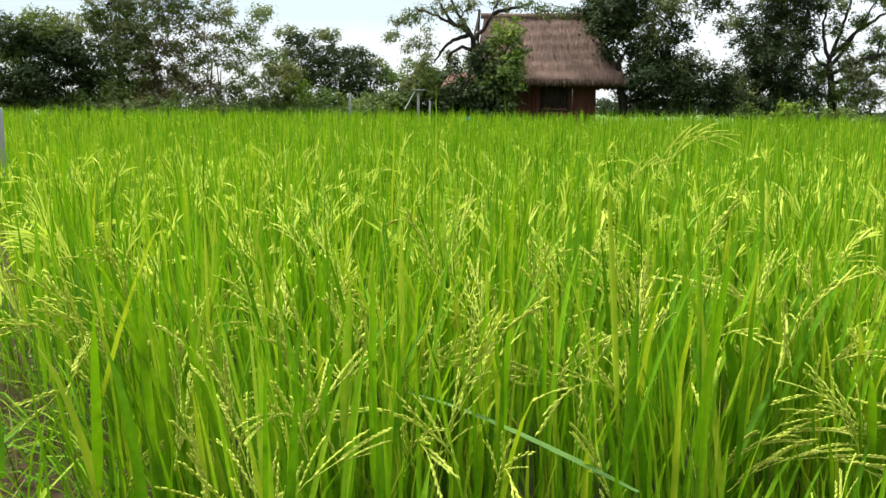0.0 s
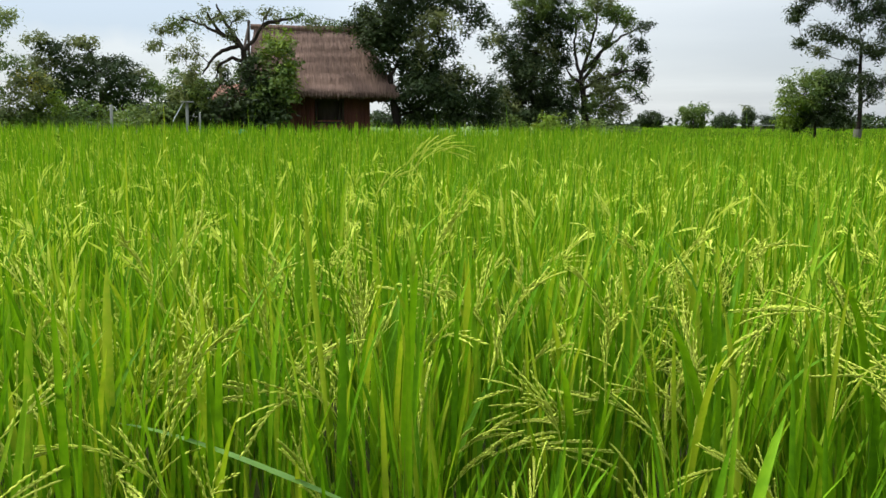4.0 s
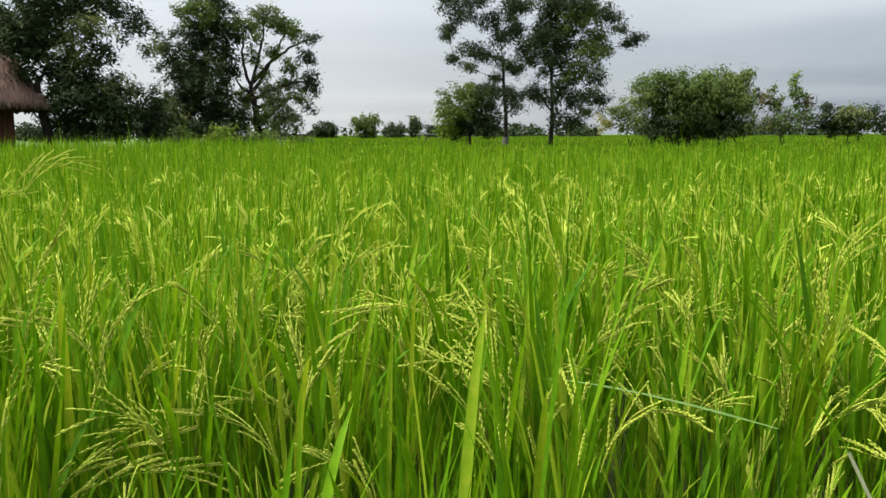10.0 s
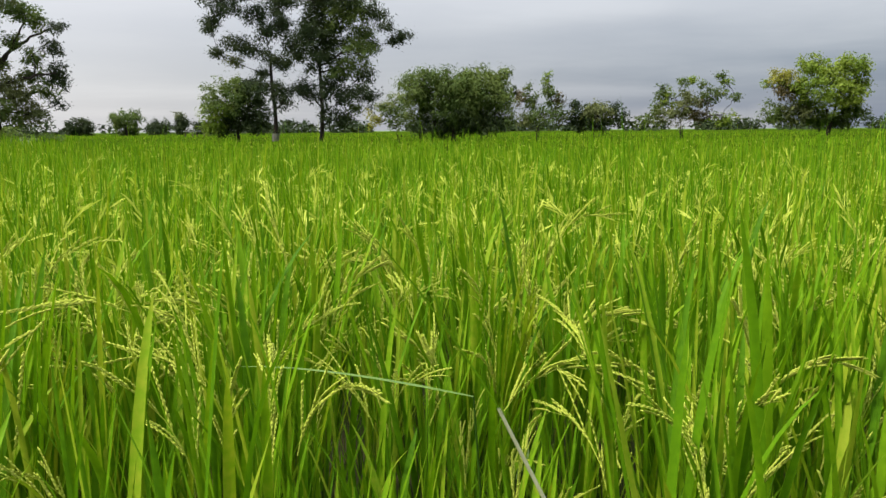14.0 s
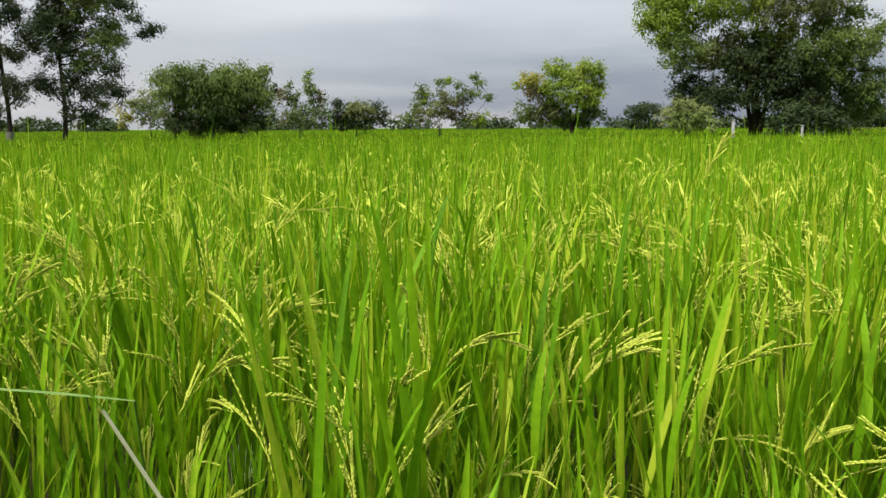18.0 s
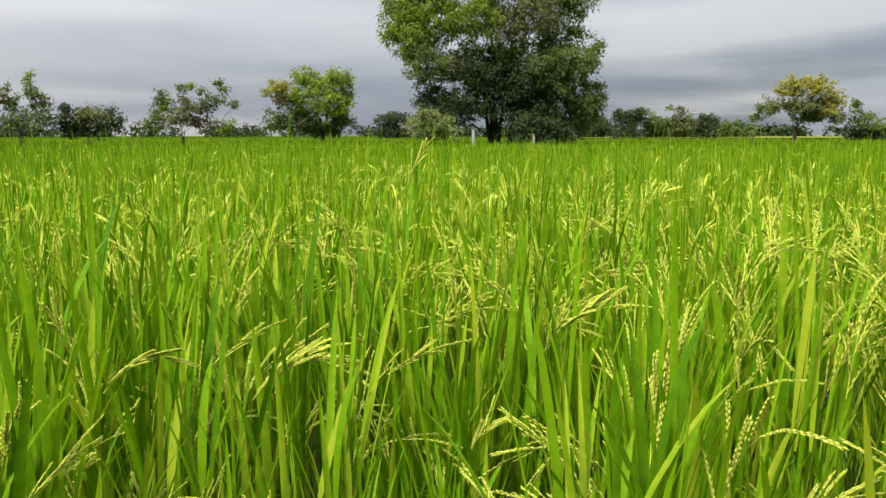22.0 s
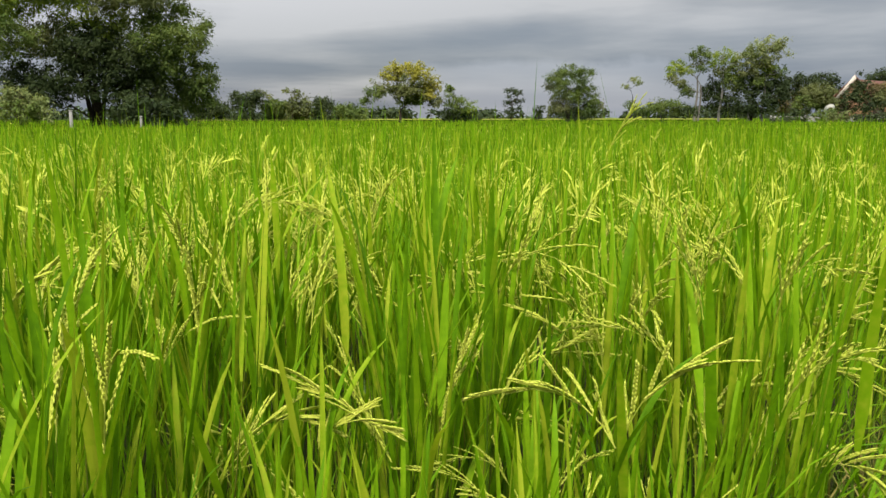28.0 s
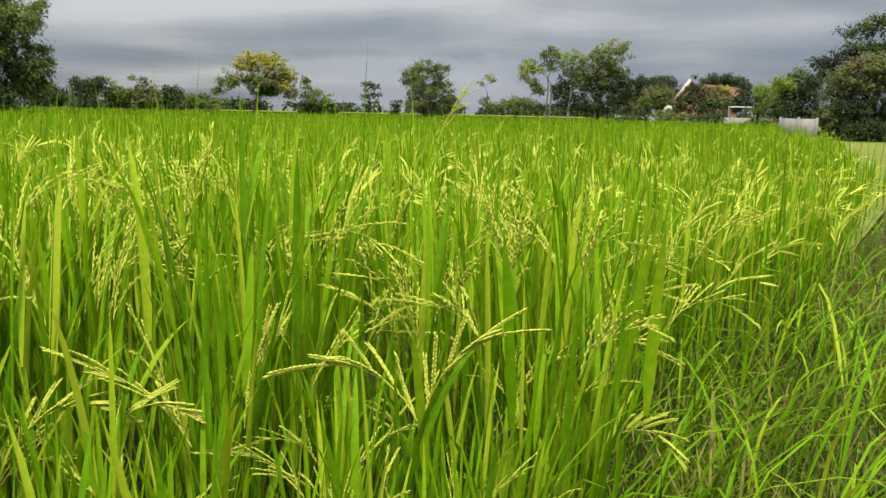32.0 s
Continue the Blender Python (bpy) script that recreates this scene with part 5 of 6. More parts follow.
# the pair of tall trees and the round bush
# dark leaf on the right and at the foot puts the shaded side into colour
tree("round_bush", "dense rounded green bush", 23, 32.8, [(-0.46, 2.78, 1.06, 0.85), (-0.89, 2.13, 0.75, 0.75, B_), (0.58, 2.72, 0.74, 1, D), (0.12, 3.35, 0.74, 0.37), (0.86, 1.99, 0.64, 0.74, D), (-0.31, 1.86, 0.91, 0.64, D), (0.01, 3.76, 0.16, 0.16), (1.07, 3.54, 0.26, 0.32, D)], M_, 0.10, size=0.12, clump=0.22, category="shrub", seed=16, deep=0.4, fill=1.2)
tall_one = tree("tall_open_tree", "tall tree with feathery dark foliage in tiers", 25.69, 33.49, [(-2.86, 6.54, 0.55, 0.5), (-2.28, 7.33, 0.77, 0.47), (-1.56, 5.73, 0.72, 0.41), (-2.64, 5.18, 0.33, 0.22), (-1.95, 4.82, 0.5, 0.25, O_), (-0.87, 5.33, 0.55, 0.44), (0.42, 6.64, 0.65, 0.71), (1.19, 5.71, 0.65, 0.82), (-0.87, 7.15, 0.66, 0.49), (0.21, 4.88, 0.77, 0.44), (-0.01, 3.51, 0.88, 0.41), (-1.05, 3.77, 0.36, 0.25), (1.26, 3.63, 0.66, 0.38), (0.41, 2.94, 0.61, 0.28), (-0.23, 6.07, 0.55, 0.44), (-0.58, 4.33, 0.28, 0.22), (-2.84, 8.15, 0.83, 0.55), (-1.49, 8.02, 0.82, 0.55), (0.38, 7.9, 1.08, 0.65)], D, 0.12, fork=0.62, fill=1.15, size=0.14, group=ROW, seed=17, hollow=0.2, slim=0.4, hang=0.7)
th = np.linspace(0, 2 * np.pi, 13)[:-1]
V = [(0.19 * math.cos(t), 0.19 * math.sin(t), z_) for z_ in (0.75, 1.02, 1.18, 1.32) for t in th]
F = [(k * 12 + j, k * 12 + (j + 1) % 12, k * 12 + 12 + (j + 1) % 12, k * 12 + 12 + j) for k in range(3) for j in range(12)]
part("trunk_band", V, F, BARK_PALE, tall_one, "pale bare band of bark", True)
tree("tall_open_tree", "tall tree with feathery dark foliage in tiers", 27.43, 32.09, [(0.01, 6.83, 0.97, 0.81), (1.27, 7.04, 0.96, 0.69, M_), (2.12, 6.24, 0.69, 0.58, M_), (0.57, 5.56, 1.08, 0.7), (1.91, 5.21, 0.8, 0.64, M_), (2.65, 5.52, 0.45, 0.32), (3.02, 7.23, 0.58, 0.21), (3.59, 6.55, 0.45, 0.16), (4.29, 6.22, 0.34, 0.13), (3.72, 5.93, 0.29, 0.13), (-0.18, 4.89, 0.65, 0.6), (1.18, 4.44, 0.91, 0.46, M_), (2.26, 4.26, 0.48, 0.32), (2.25, 3.45, 0.64, 0.59), (0.45, 3.61, 0.71, 0.46), (-0.37, 3.19, 0.6, 0.41), (1.09, 3.12, 0.7, 0.41), (1.72, 2.63, 0.3, 0.19, M_), (0.18, 2.38, 0.38, 0.38), (1.05, 2.05, 0.49, 0.54), (-0.48, 6.01, 0.6, 0.65), (0.67, 6.37, 0.7, 0.59), (-0.16, 7.83, 1.07, 0.7), (1.11, 7.88, 1.06, 0.69), (2.26, 7.47, 0.79, 0.48)], D, 0.12, fork=0.62, fill=1.15, size=0.14, group=ROW, seed=18, hollow=0.3, slim=0.4, hang=0.7)
# the hedge of shrubs
HEDGE = "shrubs along the bund"
# the foot in dark leaf: shade under the bush, put in by colour
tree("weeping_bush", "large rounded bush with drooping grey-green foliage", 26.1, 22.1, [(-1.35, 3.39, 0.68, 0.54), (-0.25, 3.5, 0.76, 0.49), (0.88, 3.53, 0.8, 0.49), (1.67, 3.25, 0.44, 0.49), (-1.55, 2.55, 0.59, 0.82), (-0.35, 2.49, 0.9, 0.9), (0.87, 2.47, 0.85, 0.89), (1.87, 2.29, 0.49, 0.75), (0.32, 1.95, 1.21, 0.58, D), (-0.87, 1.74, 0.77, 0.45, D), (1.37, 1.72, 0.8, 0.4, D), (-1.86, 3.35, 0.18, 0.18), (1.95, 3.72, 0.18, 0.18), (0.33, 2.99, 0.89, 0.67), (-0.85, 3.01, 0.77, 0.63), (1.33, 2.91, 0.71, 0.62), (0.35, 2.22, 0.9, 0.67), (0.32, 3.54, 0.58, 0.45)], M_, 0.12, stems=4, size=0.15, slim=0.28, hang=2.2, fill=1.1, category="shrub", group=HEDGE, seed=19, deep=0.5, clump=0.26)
tree("straggling_shrub", "thin straggling shrub with upright shoots", 25.9, 25.2, [(-0.41, 2.1, 0.39, 0.53), (-1.01, 1.91, 0.27, 0.39, Y_), (-0.16, 2.67, 0.34, 0.22, P_), (0.07, 2.05, 0.39, 0.53), (-0.66, 2.53, 0.22, 0.19, P_), (0.22, 2.76, 0.24, 0.24, P_)], M_, 0.04, stems=3, fill=0.75, size=0.11, clump=0.18, category="shrub", group=HEDGE, seed=20)
tree("straggling_shrub", "thin straggling shrub with upright shoots", 29.8, 20.6, [(-0.98, 3.11, 0.16, 0.26, D), (-0.74, 2.65, 0.28, 0.42, R_), (-0.36, 3.03, 0.19, 0.37), (-0.2, 2.45, 0.32, 0.46), (0.42, 3.4, 0.21, 0.46, B_), (0.53, 2.72, 0.32, 0.55), (0.88, 2.71, 0.21, 0.32, R_), (0.23, 1.95, 0.79, 0.37), (0.88, 2.1, 0.37, 0.46, O_), (-0.54, 1.88, 0.51, 0.33, O_)], M_, 0.03, stems=6, fill=0.75, size=0.11, clump=0.16, category="shrub", group=HEDGE, seed=21)
tree("low_bush", "low dense dark bush with brownish tips", 31.1, 18.6, [(-0.58, 1.97, 0.59, 0.5), (0.18, 2.1, 0.63, 0.5, O_), (0.85, 1.91, 0.45, 0.49), (0.15, 1.7, 1.04, 0.32), (-0.81, 2.47, 0.14, 0.14)], D, 0.06, stems=4, size=0.11, clump=0.2, category="shrub", group=HEDGE, seed=22)
tree("straggling_shrub", "ragged shrub with pale upright leafy shoots", 33.7, 15.9, [(-1.26, 1.95, 0.58, 0.44), (-0.89, 2.54, 0.34, 0.44), (-0.86, 3.14, 0.14, 0.34), (-0.06, 3.26, 0.15, 0.31), (0.34, 3.31, 0.12, 0.32, B_), (0.17, 2.55, 0.54, 0.49, O_), (0.64, 2.19, 0.59, 0.54, R_), (0.96, 3.15, 0.27, 0.32), (1.25, 2.67, 0.44, 0.42), (1.75, 3.23, 0.15, 0.37, B_), (1.55, 3.61, 0.15, 0.1), (2.1, 2.74, 0.2, 0.07), (-0.32, 1.95, 0.68, 0.39, O_), (1.59, 1.94, 0.49, 0.34, B_), (-0.53, 2.78, 0.29, 0.39, B_)], M_, 0.035, stems=7, fill=0.75, size=0.11, clump=0.17, category="shrub", group=HEDGE, seed=23)
tree("two_toned_tree", "bushy yellow-green tree with a russet lower bough", 59.7, 18, [(-1.2, 5.6, 0.91, 0.7, B_), (1.37, 5.44, 1.08, 0.71, B_), (-0.01, 4.95, 1.16, 0.83), (-2.82, 4.87, 0.99, 0.41, Y_), (-3.24, 4.55, 0.83, 0.33, B_), (-2.59, 3.89, 0.91, 0.54, R_), (-1.43, 4.13, 0.91, 0.75), (0.72, 3.8, 1.58, 1.17), (-1.04, 2.78, 1.13, 0.83, B_), (-3.24, 2.5, 0.92, 0.83, M_), (1.34, 2.65, 1, 1.09, M_), (-0.05, 1.99, 1.42, 0.59, M_), (1.94, 4.37, 0.54, 0.83), (-1.87, 2.49, 0.92, 0.83, O_)], B_, 0.16, stems=2, size=0.18, fill=1.3, group=HEDGE, seed=24, hollow=0.3, hang=0.6)
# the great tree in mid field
# bright leaf on the sunlit left, dark leaf below: light put into the colour
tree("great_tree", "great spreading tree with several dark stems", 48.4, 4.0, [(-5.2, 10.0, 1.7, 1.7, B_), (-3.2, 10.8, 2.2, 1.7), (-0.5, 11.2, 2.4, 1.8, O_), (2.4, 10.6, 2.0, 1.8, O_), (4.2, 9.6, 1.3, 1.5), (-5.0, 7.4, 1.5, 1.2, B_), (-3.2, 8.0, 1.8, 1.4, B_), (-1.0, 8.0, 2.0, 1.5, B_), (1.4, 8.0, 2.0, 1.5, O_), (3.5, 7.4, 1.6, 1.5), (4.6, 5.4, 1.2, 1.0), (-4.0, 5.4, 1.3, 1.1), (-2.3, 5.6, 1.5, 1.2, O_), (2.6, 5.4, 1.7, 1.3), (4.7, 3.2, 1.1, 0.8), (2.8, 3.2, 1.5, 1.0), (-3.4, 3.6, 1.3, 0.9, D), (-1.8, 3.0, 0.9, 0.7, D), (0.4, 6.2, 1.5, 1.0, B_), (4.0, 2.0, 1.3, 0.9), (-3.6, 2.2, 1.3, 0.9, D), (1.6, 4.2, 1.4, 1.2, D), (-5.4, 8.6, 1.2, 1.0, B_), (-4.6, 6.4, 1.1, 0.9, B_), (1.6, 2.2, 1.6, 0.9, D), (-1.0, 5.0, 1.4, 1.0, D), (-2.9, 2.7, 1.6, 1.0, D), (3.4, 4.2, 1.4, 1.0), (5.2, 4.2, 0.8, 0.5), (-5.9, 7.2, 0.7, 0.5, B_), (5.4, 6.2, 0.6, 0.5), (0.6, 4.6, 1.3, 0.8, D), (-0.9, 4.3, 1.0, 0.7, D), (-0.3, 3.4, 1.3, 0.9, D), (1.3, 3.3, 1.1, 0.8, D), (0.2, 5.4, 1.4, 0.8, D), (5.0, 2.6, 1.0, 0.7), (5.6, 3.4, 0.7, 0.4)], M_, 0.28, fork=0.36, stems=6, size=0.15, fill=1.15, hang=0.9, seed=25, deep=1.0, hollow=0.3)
tree("pale_bush", "low bush with pale whitish-green leaf heads", 42, 6.7, [(-0.72, 1.94, 0.59, 0.54), (0.02, 2.35, 0.59, 0.4), (0.64, 1.92, 0.53, 0.48), (-0.15, 1.67, 0.86, 0.48, M_), (1.14, 1.6, 0.29, 0.29), (-0.49, 2.57, 0.27, 0.19)], P_, 0.06, stems=4, size=0.14, clump=0.2, category="shrub", seed=26)
tree("round_bush", "dark rounded bush under the great tree", 45.4, 1.4, [(-0.8, 1.3, 1.1, 1.0), (0.8, 1.2, 1.2, 1.0), (0.0, 1.6, 1.2, 0.8)], D, 0.06, stems=3, size=0.22, category="shrub", seed=27)
# the open side of the field
FAR = "far trees over the fields"
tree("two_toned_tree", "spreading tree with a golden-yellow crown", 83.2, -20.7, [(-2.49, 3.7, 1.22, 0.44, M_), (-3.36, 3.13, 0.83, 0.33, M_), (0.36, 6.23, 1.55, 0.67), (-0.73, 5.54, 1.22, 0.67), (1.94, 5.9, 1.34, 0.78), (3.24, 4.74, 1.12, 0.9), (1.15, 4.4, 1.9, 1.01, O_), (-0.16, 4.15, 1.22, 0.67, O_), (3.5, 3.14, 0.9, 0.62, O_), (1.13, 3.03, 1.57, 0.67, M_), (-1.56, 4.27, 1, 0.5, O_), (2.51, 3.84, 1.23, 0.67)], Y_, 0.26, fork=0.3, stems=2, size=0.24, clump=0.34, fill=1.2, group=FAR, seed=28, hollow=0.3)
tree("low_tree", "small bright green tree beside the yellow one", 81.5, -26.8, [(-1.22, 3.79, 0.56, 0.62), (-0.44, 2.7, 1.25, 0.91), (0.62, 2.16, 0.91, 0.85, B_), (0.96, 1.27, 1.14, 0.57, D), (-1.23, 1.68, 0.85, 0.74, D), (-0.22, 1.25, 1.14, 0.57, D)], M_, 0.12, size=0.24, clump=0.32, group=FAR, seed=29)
tree("thin_tree", "slender tree with three small tiers of leaves", 112.4, -44.2, [(-0.24, 5.17, 1.04, 0.32), (0.97, 4.81, 0.64, 0.32), (-0.55, 4.3, 0.48, 0.24), (1.05, 3.78, 0.72, 0.32), (-0.39, 3.35, 0.89, 0.32), (0.42, 2.66, 0.89, 0.24), (-0.3, 2.01, 0.65, 0.32)], D, 0.13, fork=0.6, size=0.26, clump=0.3, group=FAR, seed=30, fill=1.3)
tree("low_tree", "small dark pointed tree", 111, -47.9, [(-0.07, 2.49, 0.65, 0.65), (-0.06, 1.53, 0.81, 0.81)], D, 0.10, size=0.26, clump=0.3, group=FAR, seed=31)
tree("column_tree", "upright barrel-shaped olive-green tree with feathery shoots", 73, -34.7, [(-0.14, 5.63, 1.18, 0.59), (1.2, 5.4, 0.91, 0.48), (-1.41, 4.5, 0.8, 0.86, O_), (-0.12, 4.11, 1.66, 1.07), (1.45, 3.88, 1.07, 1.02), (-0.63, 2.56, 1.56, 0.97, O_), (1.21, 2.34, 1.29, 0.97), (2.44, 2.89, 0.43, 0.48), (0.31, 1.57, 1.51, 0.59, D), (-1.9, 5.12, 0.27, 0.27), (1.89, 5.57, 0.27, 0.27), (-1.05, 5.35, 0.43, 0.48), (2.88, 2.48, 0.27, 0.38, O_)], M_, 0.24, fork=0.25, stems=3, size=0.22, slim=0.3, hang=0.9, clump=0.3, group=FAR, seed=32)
tree("thin_tree", "thin feathery tree against the sky", 96.6, -54.5, [(-0.04, 6.18, 0.81, 0.37), (0.63, 5.84, 0.52, 0.29), (-0.9, 5.3, 0.52, 0.3), (-0.47, 3.13, 0.81, 0.44, M_), (0.14, 2.41, 0.89, 0.52, M_)], P_, 0.09, fork=0.65, size=0.24, clump=0.3, fill=0.6, group=FAR, seed=33)
for i, (x, y, ac, hz, rw, rh, lm) in enumerate(((74.82, -50, -2.14, 6.55, 1.07, 0.65, B_), (75.01, -49.7, 0.1, 7.96, 0.88, 0.53, M_), (73.73, -51.61, 0.16, 7.35, 1.12, 0.59, B_), (72.06, -53.94, -0.05, 7.37, 1.17, 0.7, P_), (71.29, -54.96, 0.11, 8.41, 1.51, 0.76, P_))):
    tree("tall_slender_tree", "tall slender tree with a bare stem and airy crown", x, y, [(ac, hz, rw, rh), (ac - rw * 0.8, hz - rh * 1.1, rw * 0.7, rh * 0.7), (ac + rw * 0.8, hz - rh * 0.9, rw * 0.7, rh * 0.7), (ac - rw * 0.2, hz - rh * 2.2, rw * 0.9, rh * 0.8, O_), (ac + rw * 0.5, hz - rh * 3.4, rw * 0.7, rh * 0.8, M_)], lm, 0.13, fork=0.7, size=0.22, clump=0.3, fill=0.85, bark=BARK_PALE, group=FAR, seed=40 + i)
tree("dense_tree", "dense dark tree among the slender ones", 72.4, -54.4, [(-3.67, 3.71, 1.19, 1.55), (-1.8, 5.2, 1.3, 1.19, M_), (-0.6, 4.63, 1.3, 1.3), (1.42, 4.77, 1.41, 1.3), (-2.21, 2.62, 1.67, 1.07), (0.31, 2.66, 1.9, 1.07), (0.94, 6.15, 1.06, 0.71, B_), (2.35, 3.51, 1.06, 1.3), (-6.18, 3.97, 0.6, 0.6, M_)], D, 0.2, size=0.24, clump=0.34, group=FAR, seed=46, fill=1.2)
tree("low_bush", "spreading dark bush at the field's end", 73.3, -44.9, [(-1.43, 2.19, 1.26, 0.63), (-0.19, 2.44, 1.03, 0.69), (1.12, 2.35, 1.14, 0.8), (2.38, 2.04, 0.91, 0.51, D)], M_, 0.1, stems=3, size=0.22, clump=0.3, category="shrub", group=FAR, seed=47)
tree("dense_tree", "rounded green tree behind the house", 84.9, -71.6, [(-0.38, 5.76, 1.72, 0.72), (1.56, 5.92, 1.86, 0.64), (-1.93, 3.47, 1.88, 1.59, R_), (0.05, 4.35, 1.44, 0.86, O_), (1.42, 3.66, 1.87, 1.43, O_), (-2.42, 4.74, 1.44, 1.3), (2.45, 4.81, 1.29, 1)], D, 0.3, size=0.26, clump=0.36, group=FAR, seed=48, fill=1.2)
tree("dense_tree", "dark broad tree behind the house", 80.6, -80.4, [(-1.86, 6.08, 1.73, 0.65), (-0.16, 6.24, 1.87, 0.65), (1.65, 5.55, 1.43, 0.86), (-0.07, 4.97, 2.87, 1.01)], D, 0.3, size=0.26, clump=0.36, group=FAR, seed=49, fill=1.2)
tree("garden_tree", "bushy olive tree before the house", 67.6, -58.6, [(-0.82, 3.64, 1.04, 0.81), (0.2, 3.43, 1.27, 1.04), (-1.32, 2.61, 1.27, 0.81, M_), (0.65, 2.42, 1.15, 0.81)], O_, 0.14, size=0.22, clump=0.3, group=FAR, seed=50, fill=1.2)
tree("garden_tree", "bushy russet-tinged tree before the house", 63.7, -62.3, [(-1.99, 3.8, 1.13, 0.96), (-2.68, 2.67, 1.14, 0.8), (-0.27, 3.93, 1.13, 0.56, R_), (0.78, 4.05, 0.79, 0.45, Y_), (0.44, 2.94, 1.46, 0.79, O_), (2.62, 3.53, 1.12, 1.17), (-1.14, 2.47, 1.36, 0.68), (2.06, 2.53, 1.34, 0.67)], D, 0.14, size=0.22, clump=0.3, group=FAR, seed=51, fill=1.2)
tree("garden_tree", "bright green tree by the lane", 48.6, -52, [(0.75, 3.27, 0.88, 0.79), (0.15, 3.61, 0.53, 0.53), (1.19, 2.32, 1.14, 0.79, M_), (0.16, 2.39, 0.71, 0.71, M_), (1.7, 3.62, 0.61, 0.61)], B_, 0.14, fill=1.3, size=0.16, clump=0.28, group=FAR, seed=52)
tree("garden_tree", "bright green tree by the lane", 43.4, -50, [(-0.58, 3.94, 0.73, 0.49, B_), (0.2, 4.45, 0.72, 0.44, M_), (0.11, 3.27, 1.05, 0.81), (1.02, 3.47, 0.88, 1.04), (-0.16, 2.07, 1.22, 0.81), (1.34, 1.89, 1.05, 0.8), (-1.06, 3.85, 0.41, 0.32, B_)], D, 0.14, fill=1.3, size=0.16, clump=0.28, group=FAR, seed=53)
# lower lobes in dark leaf: the bush's shaded bottom, put in by colour
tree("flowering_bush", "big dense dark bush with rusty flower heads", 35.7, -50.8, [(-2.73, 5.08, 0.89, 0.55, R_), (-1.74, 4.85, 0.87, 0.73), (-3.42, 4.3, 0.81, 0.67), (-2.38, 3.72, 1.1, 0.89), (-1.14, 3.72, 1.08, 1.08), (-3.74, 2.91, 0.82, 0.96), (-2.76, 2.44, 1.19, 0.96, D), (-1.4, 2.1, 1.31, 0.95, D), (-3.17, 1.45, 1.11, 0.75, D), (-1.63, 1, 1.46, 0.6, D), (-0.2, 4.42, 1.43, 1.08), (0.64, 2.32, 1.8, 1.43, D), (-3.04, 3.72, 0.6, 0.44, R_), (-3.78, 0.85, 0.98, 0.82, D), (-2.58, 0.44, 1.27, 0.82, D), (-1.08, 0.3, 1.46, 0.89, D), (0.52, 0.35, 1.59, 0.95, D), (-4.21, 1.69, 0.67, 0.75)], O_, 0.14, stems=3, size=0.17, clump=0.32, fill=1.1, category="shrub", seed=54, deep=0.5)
tree("rain_tree", "wide flat-crowned dark tree in layers", 42.8, -58, [(-1.51, 8.02, 1.36, 0.43), (-0.66, 8.57, 1.09, 0.39, M_), (-2.3, 6.54, 0.85, 0.47), (-1.03, 6.85, 1.27, 0.51, M_), (-4.11, 5.81, 0.61, 0.26), (-3.23, 5.71, 0.77, 0.43), (-2.41, 6, 0.69, 0.34), (0.73, 8.68, 1.5, 0.5), (1.24, 7.17, 1.66, 0.74), (-3.47, 4.73, 1.05, 0.78), (-1.93, 4.94, 1.28, 0.85), (0.69, 5.35, 2.1, 1.27)], D, 0.34, fork=0.35, size=0.20, clump=0.36, fill=1.2, seed=55, hang=0.1)
for i, (x, y, w, lm) in enumerate(((63.2, -51.6, 1.3, D), (62.0, -54.4, 0.9, M_), (56.6, -54.6, 1.2, D), (52.4, -56.8, 1.1, M_), (57.9, -52.2, 0.7, O_))):
    tree("low_bush", "low leafy bush growing before the lane wall", x, y, [(-0.5 * w, 1.0, 0.8 * w, 0.75), (0.5 * w, 1.15, 0.7 * w, 0.7), (0, 0.8, w, 0.6)], lm, 0.05, stems=3, size=0.22, clump=0.28, category="shrub", group="bushes before the lane wall", seed=90 + i)
# single trees on the far side of the fields
for i, (x, y, w, top, lm) in enumerate(((63.1, 136.2, 2.0, 3.7, D), (65.0, 124.1, 2.2, 4.9, M_), (79.0, 139.2, 2.0, 3.6, D), (82.4, 137.2, 1.1, 4.5, D), (87.0, 136.0, 2.4, 3.4, D), (127.5, 27.7, 2.8, 5.0, D), (130.6, -3.0, 2.9, 4.0, D), (120.4, -7.6, 2.3, 5.1, D), (124.0, -11.8, 2.2, 4.2, M_), (123.0, -15.6, 2.2, 4.2, O_), (119.3, -18.1, 1.6, 4.2, D), (128.5, -23.6, 2.6, 3.5, M_))):
    tree("far_tree", "rounded distant tree in the haze of the plain", x, y, [(-0.35 * w, top - 1.3, 0.75 * w, 1.2), (0.35 * w, top - 1.2, 0.7 * w, 1.1), (0, 1.6, w, 1.3)], lm, 0.18, size=0.36, clump=0.46, fill=1.5, hollow=0.3, group=FAR, seed=60 + i, twigs=False)
for i, (x, y, top) in enumerate(((122.0, -10.0, 5.2), (121.5, -14.2, 5.4), (82.8, 138.5, 5.0))):
    tree("thin_tree", "thin umbrella-headed tree over the far wood", x, y, [(0.0, top - 0.2, 1.3, 0.3), (0.5, top - 0.8, 1.0, 0.3)], O_, 0.09, fork=0.8, size=0.4, clump=0.36, fill=0.8, group=FAR, seed=80 + i)


